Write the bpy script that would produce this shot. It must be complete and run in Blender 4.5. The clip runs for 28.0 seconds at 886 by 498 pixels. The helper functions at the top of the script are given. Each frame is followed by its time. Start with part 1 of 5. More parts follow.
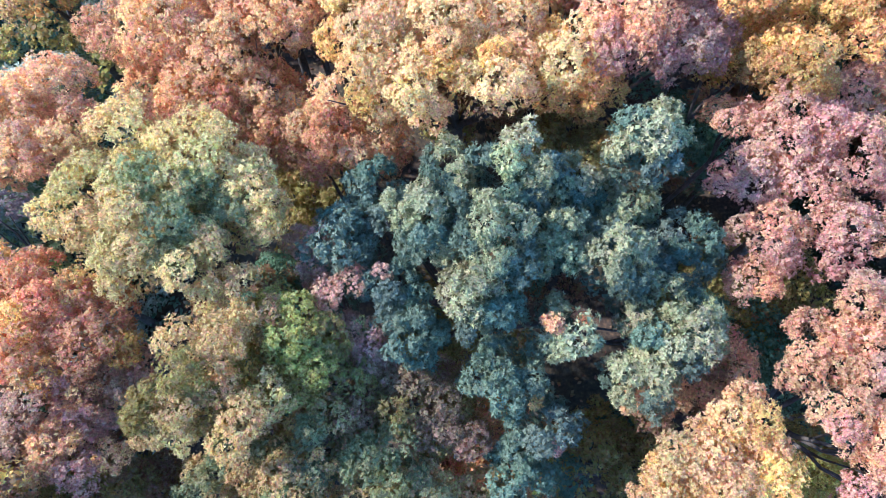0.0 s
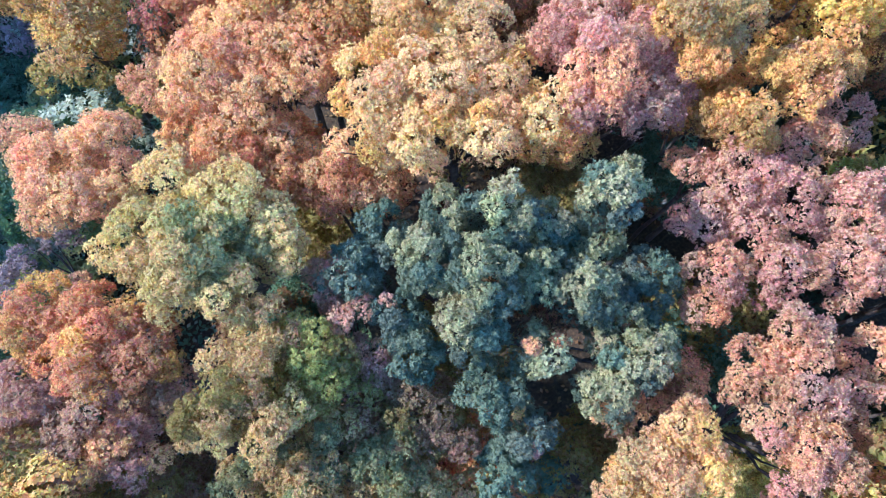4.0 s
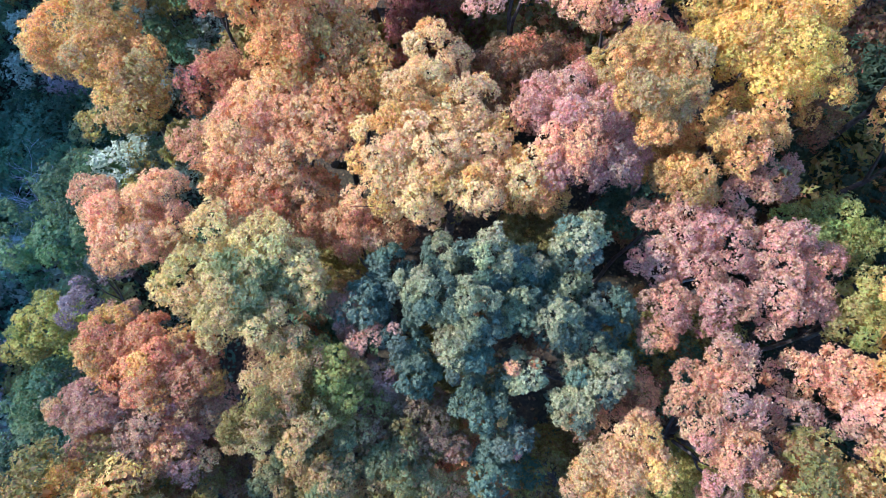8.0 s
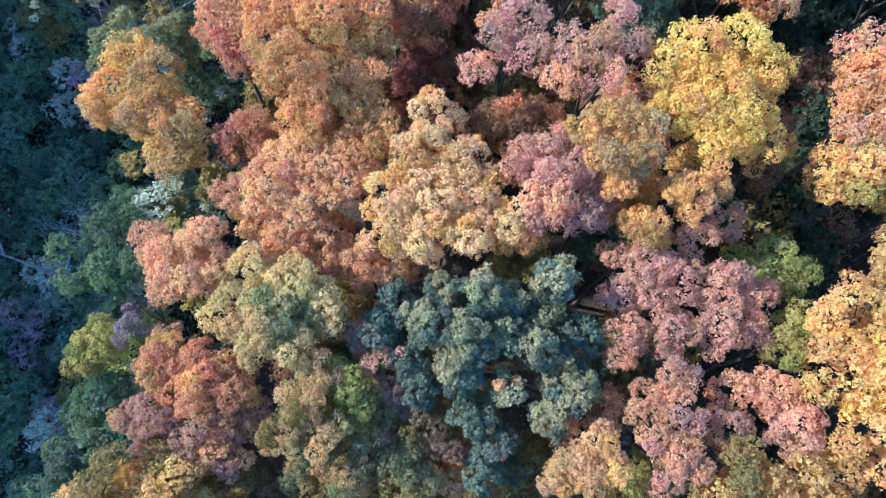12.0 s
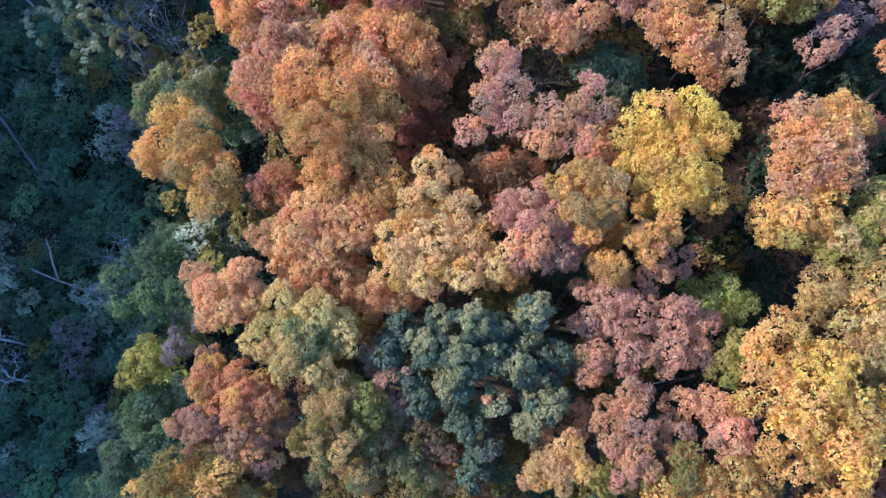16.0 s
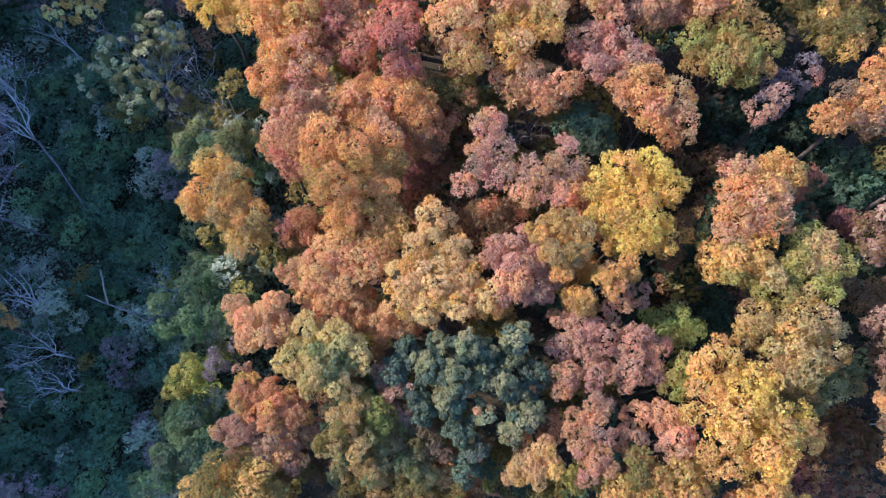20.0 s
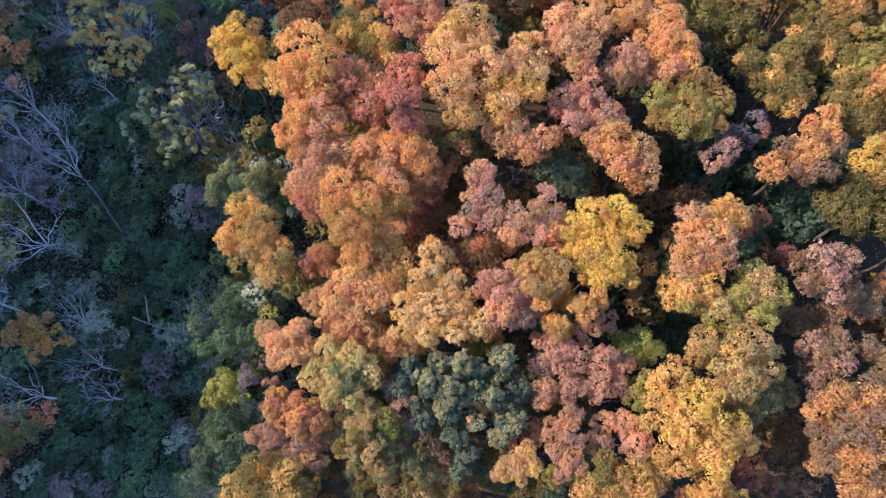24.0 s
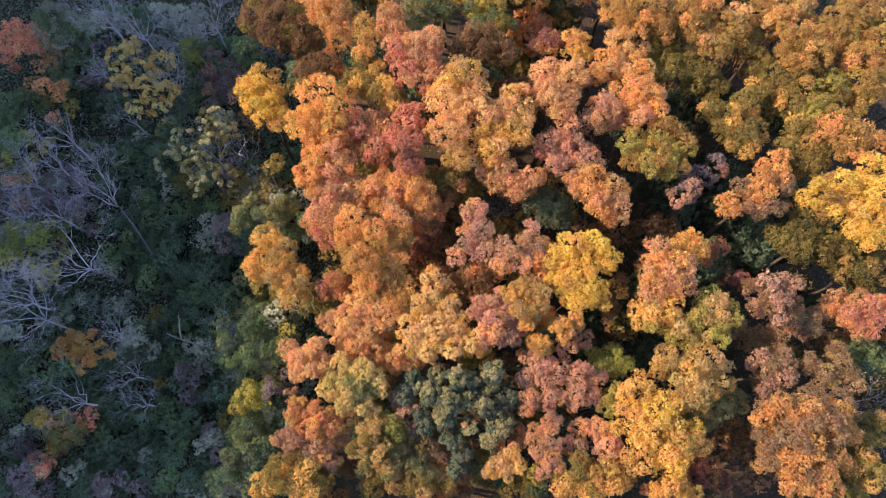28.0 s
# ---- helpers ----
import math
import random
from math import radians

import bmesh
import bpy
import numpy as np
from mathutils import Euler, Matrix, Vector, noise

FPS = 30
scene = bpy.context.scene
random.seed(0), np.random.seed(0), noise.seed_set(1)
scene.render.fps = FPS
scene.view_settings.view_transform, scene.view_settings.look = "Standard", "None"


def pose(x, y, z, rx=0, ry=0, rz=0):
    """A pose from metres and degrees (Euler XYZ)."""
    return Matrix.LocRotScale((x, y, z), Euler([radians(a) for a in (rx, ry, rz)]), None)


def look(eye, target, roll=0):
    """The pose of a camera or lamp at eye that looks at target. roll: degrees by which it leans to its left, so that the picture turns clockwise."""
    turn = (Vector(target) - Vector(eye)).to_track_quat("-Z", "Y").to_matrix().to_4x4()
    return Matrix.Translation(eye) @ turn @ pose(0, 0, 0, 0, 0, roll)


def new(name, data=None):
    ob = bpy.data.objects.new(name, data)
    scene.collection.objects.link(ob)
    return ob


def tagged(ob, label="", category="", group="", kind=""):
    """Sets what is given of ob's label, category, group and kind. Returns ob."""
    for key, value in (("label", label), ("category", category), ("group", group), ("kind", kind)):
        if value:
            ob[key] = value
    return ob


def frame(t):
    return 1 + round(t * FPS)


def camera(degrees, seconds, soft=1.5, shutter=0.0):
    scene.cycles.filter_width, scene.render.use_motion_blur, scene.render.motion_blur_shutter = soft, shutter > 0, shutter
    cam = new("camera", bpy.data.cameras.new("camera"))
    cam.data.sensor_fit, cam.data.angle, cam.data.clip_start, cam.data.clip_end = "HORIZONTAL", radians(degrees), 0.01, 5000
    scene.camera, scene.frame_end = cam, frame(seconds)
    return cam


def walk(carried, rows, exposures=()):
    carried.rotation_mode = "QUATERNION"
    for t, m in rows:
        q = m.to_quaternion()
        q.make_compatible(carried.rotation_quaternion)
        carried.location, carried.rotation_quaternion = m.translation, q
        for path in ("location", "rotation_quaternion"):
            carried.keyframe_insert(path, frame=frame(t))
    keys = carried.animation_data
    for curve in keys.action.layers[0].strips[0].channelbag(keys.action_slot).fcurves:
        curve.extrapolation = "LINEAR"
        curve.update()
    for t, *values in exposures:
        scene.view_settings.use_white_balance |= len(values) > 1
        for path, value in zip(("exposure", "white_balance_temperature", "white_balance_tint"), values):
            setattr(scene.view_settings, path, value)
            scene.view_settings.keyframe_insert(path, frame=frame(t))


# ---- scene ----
# one lens, one slow straight climb over the wood, looking steeply down
cam = camera(68.0, 28.0, soft=0.5)
METRES, EYE, TILT, LEAN, TURN = 45.0, 31.0, -71.6, 0.0, 0.0
ROWS = [
    (0.0, 0.0, 0.0, 0.0, 0.0, 0.0, -0.0),
    (0.5, 0.00026, -0.0074, 0.00264, 0.006, -0.006, -0.02),
    (1.0, 0.00058, -0.0148, 0.00528, 0.013, -0.013, -0.03),
    (1.5, 0.00097, -0.022, 0.00779, 0.006, -0.032, -0.06),
    (2.0, 0.00142, -0.0293, 0.01042, 0.013, -0.045, -0.07),
    (2.5, 0.00167, -0.037, 0.01313, 0.013, -0.058, -0.09),
    (3.0, 0.0018, -0.0446, 0.01583, 0.013, -0.064, -0.1),
    (3.5, 0.00199, -0.0532, 0.0186, 0.006, -0.071, -0.12),
    (5.5, 0.00373, -0.0953, 0.03333, 0.064, -0.187, -0.15),
    (6.0, 0.00405, -0.1071, 0.03751, 0.077, -0.193, -0.15),
    (6.5, 0.00425, -0.1189, 0.04112, 0.064, -0.167, -0.15),
    (7.0, 0.00483, -0.1306, 0.04504, 0.09, -0.167, -0.16),
    (7.5, 0.00508, -0.1424, 0.04877, 0.097, -0.167, -0.16),
    (8.0, 0.00528, -0.1542, 0.05244, 0.109, -0.154, -0.18),
    (8.5, 0.00547, -0.1662, 0.05682, 0.109, -0.18, -0.18),
    (9.0, 0.00553, -0.1791, 0.06087, 0.103, -0.148, -0.19),
    (9.5, 0.00586, -0.1918, 0.06531, 0.129, -0.161, -0.18),
    (10.0, 0.00586, -0.2049, 0.06962, 0.116, -0.154, -0.2),
    (10.5, 0.00592, -0.2181, 0.07425, 0.116, -0.18, -0.21),
    (11.0, 0.00631, -0.2315, 0.07895, 0.129, -0.193, -0.22),
    (11.5, 0.00637, -0.2453, 0.08288, 0.122, -0.154, -0.26),
    (12.0, 0.00663, -0.2593, 0.08725, 0.109, -0.142, -0.27),
    (12.5, 0.00727, -0.2738, 0.09156, 0.122, -0.122, -0.3),
    (14.5, 0.00804, -0.3369, 0.11376, 0.122, -0.225, -0.38),
    (15.0, 0.00849, -0.354, 0.11987, 0.135, -0.232, -0.38),
    (15.5, 0.00882, -0.3712, 0.12579, 0.142, -0.245, -0.39),
    (16.0, 0.0092, -0.3884, 0.13126, 0.154, -0.219, -0.42),
    (16.5, 0.00952, -0.4056, 0.1368, 0.161, -0.212, -0.43),
    (17.0, 0.00984, -0.424, 0.14297, 0.167, -0.225, -0.44),
    (17.5, 0.01036, -0.4434, 0.14928, 0.167, -0.219, -0.45),
    (18.0, 0.01075, -0.4631, 0.15578, 0.174, -0.219, -0.46),
    (18.5, 0.0112, -0.4827, 0.16266, 0.18, -0.232, -0.47),
    (19.0, 0.01152, -0.5029, 0.16929, 0.187, -0.225, -0.49),
    (19.5, 0.01203, -0.5232, 0.17605, 0.187, -0.225, -0.49),
    (20.0, 0.01248, -0.544, 0.18287, 0.193, -0.232, -0.5),
    (20.5, 0.01319, -0.5649, 0.18962, 0.193, -0.238, -0.5),
    (21.0, 0.01358, -0.586, 0.19632, 0.206, -0.225, -0.51),
    (21.5, 0.01396, -0.6073, 0.20333, 0.206, -0.219, -0.52),
    (23.5, 0.01467, -0.6944, 0.23389, 0.206, -0.29, -0.52),
    (24.0, 0.01499, -0.7158, 0.24071, 0.212, -0.283, -0.52),
    (24.5, 0.01538, -0.7373, 0.24753, 0.212, -0.283, -0.53),
    (25.0, 0.01576, -0.7588, 0.25442, 0.212, -0.277, -0.53),
    (25.5, 0.01621, -0.7802, 0.26111, 0.212, -0.27, -0.53),
    (26.0, 0.01667, -0.8018, 0.26793, 0.212, -0.257, -0.53),
    (26.5, 0.01679, -0.8233, 0.27469, 0.212, -0.245, -0.54),
    (27.0, 0.01731, -0.8446, 0.28151, 0.206, -0.238, -0.54),
    (27.5, 0.01776, -0.866, 0.28859, 0.199, -0.232, -0.54),
    (28.0, 0.01802, -0.8875, 0.29547, 0.193, -0.225, -0.55),
]
# the clip's own camera starts cool and warms as it climbs
EXPOSURES = [(0.0, 1.18, 4560, 12), (6.0, 1.01, 4560, 12), (12.0, 0.88, 4620, 12), (15.0, 0.62, 4820, 13), (18.0, 0.60, 4980, 14), (22.0, 0.63, 5320, 17), (24.0, 0.64, 5700, 20), (26.0, 0.65, 6200, 22), (27.0, 0.65, 6550, 23), (28.0, 0.66, 7150, 26)]
walk(cam, [(t, pose(0, 0, EYE, TILT, LEAN, TURN) @ pose(METRES * x, METRES * y, METRES * z, 90 + pitch, roll, yaw)) for t, x, y, z, yaw, pitch, roll in ROWS], EXPOSURES)

# ---- light: low sun from the west, blue sky ----
SUN_ELEVATION, SUN_AZIMUTH = 33.0, 170.0  # degrees; azimuth anticlockwise from +x
toward_sun = Vector((math.cos(radians(SUN_ELEVATION)) * math.cos(radians(SUN_AZIMUTH)), math.cos(radians(SUN_ELEVATION)) * math.sin(radians(SUN_AZIMUTH)), math.sin(radians(SUN_ELEVATION))))
world = bpy.data.worlds.new("sky")
scene.world = world
world.use_nodes = True
sky = world.node_tree.nodes.new("ShaderNodeTexSky")
sky.sky_type, sky.sun_disc = "NISHITA", False
sky.air_density, sky.dust_density, sky.ozone_density = 1.0, 0.3, 3.5
sky.sun_elevation, sky.sun_rotation = radians(SUN_ELEVATION), radians(90 - SUN_AZIMUTH)
world.node_tree.links.new(sky.outputs[0], world.node_tree.nodes["Background"].inputs[0])
world.node_tree.nodes["Background"].inputs[1].default_value = 0.238
sun = new("sun", bpy.data.lights.new("sun", "SUN"))
sun.data.energy, sun.data.angle, sun.data.color = 5.0, radians(1.0), (1.0, 0.81, 0.60)
sun.matrix_basis = look(toward_sun * 300, (0, 0, 0))


# ---- materials ----
def material(name):
    m = bpy.data.materials.new(name)
    m.use_nodes = True
    nodes, links = m.node_tree.nodes, m.node_tree.links
    return m, nodes, links, nodes["Principled BSDF"]


def noise_node(nodes, links, scale, detail=4.0, coords="Object"):
    tex, co = nodes.new("ShaderNodeTexNoise"), nodes.new("ShaderNodeTexCoord")
    tex.inputs["Scale"].default_value, tex.inputs["Detail"].default_value = scale, detail
    links.new(co.outputs[coords], tex.inputs["Vector"])
    return tex


def ramp_node(nodes, links, source, stops):
    ramp = nodes.new("ShaderNodeValToRGB")
    for i, (at, colour) in enumerate(stops):
        e = ramp.color_ramp.elements[i] if i < 2 else ramp.color_ramp.elements.new(at)
        e.position, e.color = at, (*colour, 1)
    links.new(source, ramp.inputs[0])
    return ramp


def leaf_material(name, shine, through_light):
    """Leaves: the tree's own colour, varied leaf by leaf and spray by spray, with some light passing through."""
    m, nodes, links, bsdf = material(name)
    info, geo = nodes.new("ShaderNodeObjectInfo"), nodes.new("ShaderNodeNewGeometry")
    hsv = nodes.new("ShaderNodeHueSaturation")
    links.new(info.outputs["Color"], hsv.inputs["Color"])

    def spread(low, high, source):
        r = nodes.new("ShaderNodeMapRange")
        r.inputs["To Min"].default_value, r.inputs["To Max"].default_value = low, high
        links.new(source, r.inputs["Value"])
        return r.outputs[0]

    patch = noise_node(nodes, links, 2.2, 2.0)
    mixed, tone = nodes.new("ShaderNodeMath"), nodes.new("ShaderNodeMath")
    mixed.operation, tone.operation = "MULTIPLY", "FRACT"
    mixed.inputs[1].default_value = 17.3
    links.new(geo.outputs["Random Per Island"], mixed.inputs[0])
    links.new(mixed.outputs[0], tone.inputs[0])
    both = nodes.new("ShaderNodeMath")
    both.operation = "ADD"
    links.new(spread(-0.03, 0.045, tone.outputs[0]), both.inputs[0])
    links.new(spread(0.465, 0.535, patch.outputs["Fac"]), both.inputs[1])
    links.new(both.outputs[0], hsv.inputs["Hue"])
    links.new(spread(0.68, 1.3, geo.outputs["Random Per Island"]), hsv.inputs["Value"])
    wear = noise_node(nodes, links, 9.0, 3.0)
    links.new(spread(1.12, 0.72, wear.outputs["Fac"]), hsv.inputs["Saturation"])
    links.new(hsv.outputs[0], bsdf.inputs["Base Color"])
    bsdf.inputs["Roughness"].default_value = shine
    bsdf.inputs["Specular IOR Level"].default_value = 0.22
    glow, mix, out = nodes.new("ShaderNodeBsdfTranslucent"), nodes.new("ShaderNodeMixShader"), nodes["Material Output"]
    deep = nodes.new("ShaderNodeHueSaturation")
    deep.inputs["Saturation"].default_value, deep.inputs["Value"].default_value = 1.05, 1.15
    links.new(hsv.outputs[0], deep.inputs["Color"])
    links.new(deep.outputs[0], glow.inputs["Color"])
    mix.inputs[0].default_value = through_light
    links.new(bsdf.outputs[0], mix.inputs[1])
    links.new(glow.outputs[0], mix.inputs[2])
    links.new(mix.outputs[0], out.inputs["Surface"])
    return m


def bark_material(name, dark, light, scale):
    m, nodes, links, bsdf = material(name)
    tex = noise_node(nodes, links, scale, 6.0)
    tex.inputs["Distortion"].default_value = 0.6
    ramp = ramp_node(nodes, links, tex.outputs["Fac"], [(0.32, dark), (0.72, light)])
    links.new(ramp.outputs[0], bsdf.inputs["Base Color"])
    bump = nodes.new("ShaderNodeBump")
    bump.inputs["Strength"].default_value = 0.6
    links.new(tex.outputs["Fac"], bump.inputs["Height"])
    links.new(bump.outputs[0], bsdf.inputs["Normal"])
    bsdf.inputs["Roughness"].default_value = 0.9
    return m


LEAF = leaf_material("autumn_leaf", 0.58, 0.54)
WAXY = leaf_material("oak_leaf", 0.52, 0.3)
BARK = bark_material("bark", (0.035, 0.028, 0.022), (0.12, 0.097, 0.078), 5.0)
DEAD = bark_material("dead_wood", (0.22, 0.2, 0.18), (0.5, 0.47, 0.43), 7.0)
GREY_BARK = bark_material("grey_bark", (0.09, 0.085, 0.09), (0.26, 0.25, 0.26), 6.0)
TWIG = bark_material("twig", (0.40, 0.40, 0.42), (0.74, 0.73, 0.76), 9.0)

SOIL, _n, _l, _b = material("leaf_litter")
_fine, _wide = noise_node(_n, _l, 6.0, 8.0), noise_node(_n, _l, 0.12, 3.0)
_r1 = ramp_node(_n, _l, _fine.outputs["Fac"], [(0.3, (0.02, 0.014, 0.01)), (0.55, (0.07, 0.045, 0.028)), (0.75, (0.17, 0.1, 0.05))])
_r2 = ramp_node(_n, _l, _wide.outputs["Fac"], [(0.42, (0.5, 0.75, 0.45)), (0.62, (1, 1, 1))])
_mx = _n.new("ShaderNodeMix")
_mx.data_type, _mx.blend_type = "RGBA", "MULTIPLY"
_mx.inputs[0].default_value = 0.7
_l.new(_r1.outputs[0], _mx.inputs[6])
_l.new(_r2.outputs[0], _mx.inputs[7])
_l.new(_mx.outputs[2], _b.inputs["Base Color"])
_b.inputs["Roughness"].default_value = 0.95
_bp = _n.new("ShaderNodeBump")
_bp.inputs["Strength"].default_value = 0.7
_l.new(_fine.outputs["Fac"], _bp.inputs["Height"])
_l.new(_bp.outputs[0], _b.inputs["Normal"])

COLOURS = {
    "gold": ((0.75, 0.465, 0.125), "golden"), "yellow": ((0.80, 0.540, 0.100), "bright yellow"), "orange": ((0.77, 0.41, 0.13), "orange"),
    "salmon": ((0.74, 0.425, 0.21), "salmon-pink"), "rose": ((0.67, 0.385, 0.25), "dusky pink"), "red": ((0.69, 0.305, 0.185), "red"),
    "rust": ((0.68, 0.345, 0.145), "rust-orange"), "brown": ((0.30, 0.17, 0.080), "brown"), "olive": ((0.34, 0.26, 0.070), "olive-gold"),
    "green": ((0.20, 0.285, 0.125), "green"), "teal": ((0.16, 0.20, 0.12), "blue-green"), "pale": ((0.74, 0.56, 0.21), "pale yellow-green"),
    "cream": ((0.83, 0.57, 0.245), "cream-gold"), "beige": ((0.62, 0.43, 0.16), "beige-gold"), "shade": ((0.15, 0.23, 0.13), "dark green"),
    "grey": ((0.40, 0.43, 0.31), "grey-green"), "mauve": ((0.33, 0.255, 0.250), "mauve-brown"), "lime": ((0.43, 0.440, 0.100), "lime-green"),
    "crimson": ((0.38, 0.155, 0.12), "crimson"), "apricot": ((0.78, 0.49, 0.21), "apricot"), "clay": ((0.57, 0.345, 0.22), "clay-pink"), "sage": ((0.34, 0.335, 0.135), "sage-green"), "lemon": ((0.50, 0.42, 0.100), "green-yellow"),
    "ochre": ((0.51, 0.315, 0.085), "ochre-gold"), "umber": ((0.42, 0.265, 0.14), "brown-orange"), "oak_lit": ((0.37, 0.345, 0.15), "sunlit pale green"), "olive_shade": ((0.22, 0.175, 0.05), "shaded olive"), "gloom": ((0.065, 0.095, 0.050), "dark green"), "straw": ((0.86, 0.66, 0.260), "straw-yellow"), "ivory": ((0.78, 0.72, 0.400), "pale straw-green"),
}


# ---- builders ----
def ground_z(x, y):
    """The wood stands on a shelf; to the west the ground drops into a dell. Beyond it a long hill, out of view, is
    added to shade the dell.
    """
    dell = 1 / (1 + math.exp((x + 17) / 4.5))
    shade_ridge = 1 / (1 + math.exp((x + 100 + 0.1 * y) / 10.0))
    return -3.2 * dell + 88 * shade_ridge + 0.35 * noise.noise(Vector((x * 0.09, y * 0.09, 2.0))) * min(1.0, 60 / (1 + abs(x) * 0.2))


def mesh_of(name, verts, faces, mat):
    me = bpy.data.meshes.new(name)
    me.from_pydata(verts, [], faces)
    me.materials.append(mat)
    for p in me.polygons:
        p.use_smooth = True
    return me


def part(name, me, parent, label="", m=None, colour=None):
    ob = new(name, me)
    ob.parent = parent
    if m is not None:
        ob.matrix_basis = m
    if colour is not None:
        ob.color = (*colour, 1)
    return tagged(ob, label)


def spray(me, parent, m, colour):
    return tagged(part("leaf_clump", me, parent, "", m, colour), kind="stuff")


def tube(points, radii, sides, out):
    """Adds a tapered tube along the points to out = (verts, faces)."""
    verts, faces = out
    start = len(verts)
    for i, p in enumerate(points):
        a, b = points[max(i - 1, 0)], points[min(i + 1, len(points) - 1)]
        d = (b - a).normalized()
        u = d.orthogonal().normalized()
        v = d.cross(u)
        for k in range(sides):
            ang = 2 * math.pi * k / sides
            verts.append(p + (u * math.cos(ang) + v * math.sin(ang)) * radii[i])
    for i in range(len(points) - 1):
        for k in range(sides):
            q, r = start + i * sides + k, start + i * sides + (k + 1) % sides
            faces.append((q, r, r + sides, q + sides))
    faces.append(tuple(range(start + (len(points) - 1) * sides, start + len(points) * sides)))
    faces.append(tuple(reversed(range(start, start + sides))))


def bent(a, b, rng, steps, wander):
    """A slightly crooked line from a to b."""
    length = (b - a).length
    pts = []
    for i in range(steps + 1):
        s = i / steps
        p = a.lerp(b, s)
        if 0 < i:
            p = p + Vector((rng.uniform(-1, 1), rng.uniform(-1, 1), rng.uniform(-0.6, 0.6))) * wander * length * (0.4 + 0.6 * s)
        pts.append(p)
    return pts


def leaf_clump(name, seed, domes, size, sprigs, leaves, length, width, mat, inner=90, broad=0.16, low=-0.15):
    """A bough end of unit radius: rounded leafy domes with creases between them, set with small sprigs of leaves."""
    rng = np.random.default_rng(seed)
    i = np.arange(domes)
    z = 1 - (1 - low) * (i + 0.5) / domes
    ang = i * 2.399963 + rng.uniform(0, 6.28) + rng.normal(0, 0.3, domes)
    flat = np.sqrt(np.maximum(0, 1 - z * z))
    d = np.stack([flat * np.cos(ang), flat * np.sin(ang), z], 1)
    centre = d * rng.uniform(0.4, 0.78, (domes, 1))
    radius = size * rng.uniform(0.7, 1.25, domes)
    # sprigs on the domes' outer faces, none inside a neighbouring dome
    k = rng.integers(0, domes, sprigs * 3)
    v = rng.normal(0, 1, (len(k), 3))
    v /= np.linalg.norm(v, axis=1, keepdims=True)
    v = v * 0.9 + d[k] * 0.5 + [0, 0, 0.12]
    v /= np.linalg.norm(v, axis=1, keepdims=True)
    P = centre[k] + v * radius[k][:, None] * rng.uniform(0.72, 1.2, (len(k), 1))
    gap = np.linalg.norm(P[:, None] - centre[None], axis=2) / radius[None]
    gap[np.arange(len(k)), k] = 9
    keep = np.where(gap.min(1) > 0.72)[0][:sprigs]
    P, v = P[keep], v[keep]
    axis = v + [0, 0, 0.3] + rng.normal(0, 0.5, v.shape)
    axis /= np.linalg.norm(axis, axis=1, keepdims=True)
    e1 = np.cross(axis, rng.normal(0, 1, v.shape))
    e1 /= np.linalg.norm(e1, axis=1, keepdims=True)
    e2 = np.cross(axis, e1)
    n = len(v) * leaves
    A, E1, E2, Q = (np.repeat(a, leaves, 0) for a in (axis, e1, e2, P))
    turn = (np.tile(np.arange(leaves), len(v)) * 2 * math.pi / leaves + rng.uniform(-0.5, 0.5, n))[:, None]
    u = E1 * np.cos(turn) + E2 * np.sin(turn)
    lift = rng.uniform(-0.25, 0.7, (n, 1))
    way = u * np.cos(lift) + A * np.sin(lift)
    side = np.cross(way, A)
    side /= np.linalg.norm(side, axis=1, keepdims=True)
    L = length * rng.uniform(0.7, 1.25, (n, 1))
    W = width * rng.uniform(0.75, 1.2, (n, 1))
    blade = [Q + way * 0.1 * L + side * W * 0.45, Q + way * 1.08 * L, Q + way * 0.3 * L - side * W * 0.55]
    verts = np.stack(blade, 1).reshape(-1, 3)
    faces = [(q, q + 1, q + 2) for q in range(0, 3 * n, 3)]
    # broader leaves further in close the bough
    m = inner
    k = rng.integers(0, domes, m)
    w = rng.normal(0, 1, (m, 3))
    w /= np.linalg.norm(w, axis=1, keepdims=True)
    w = w * 0.8 + d[k] * 0.6
    w /= np.linalg.norm(w, axis=1, keepdims=True)
    c = centre[k] + w * radius[k][:, None] * rng.uniform(0.45, 0.8, (m, 1))
    nrm = w + rng.normal(0, 0.35, (m, 3)) + [0, 0, 0.2]
    nrm /= np.linalg.norm(nrm, axis=1, keepdims=True)
    t1 = np.cross(nrm, rng.normal(0, 1, (m, 3)))
    t1 /= np.linalg.norm(t1, axis=1, keepdims=True)
    t2 = np.cross(nrm, t1)
    b = broad * rng.uniform(0.7, 1.25, (m, 1))
    plates = [c - t1 * b, c + t2 * b * 0.75 + nrm * 0.03, c + t1 * b, c - t2 * b * 0.75 + nrm * 0.03]
    verts = np.concatenate([verts, np.stack(plates, 1).reshape(-1, 3)])
    faces += [(q, q + 1, q + 2, q + 3) for q in range(3 * n, 3 * n + 4 * m, 4)]
    me = bpy.data.meshes.new(name)
    me.from_pydata(verts.tolist(), [], faces)
    me.materials.append(mat)
    return me


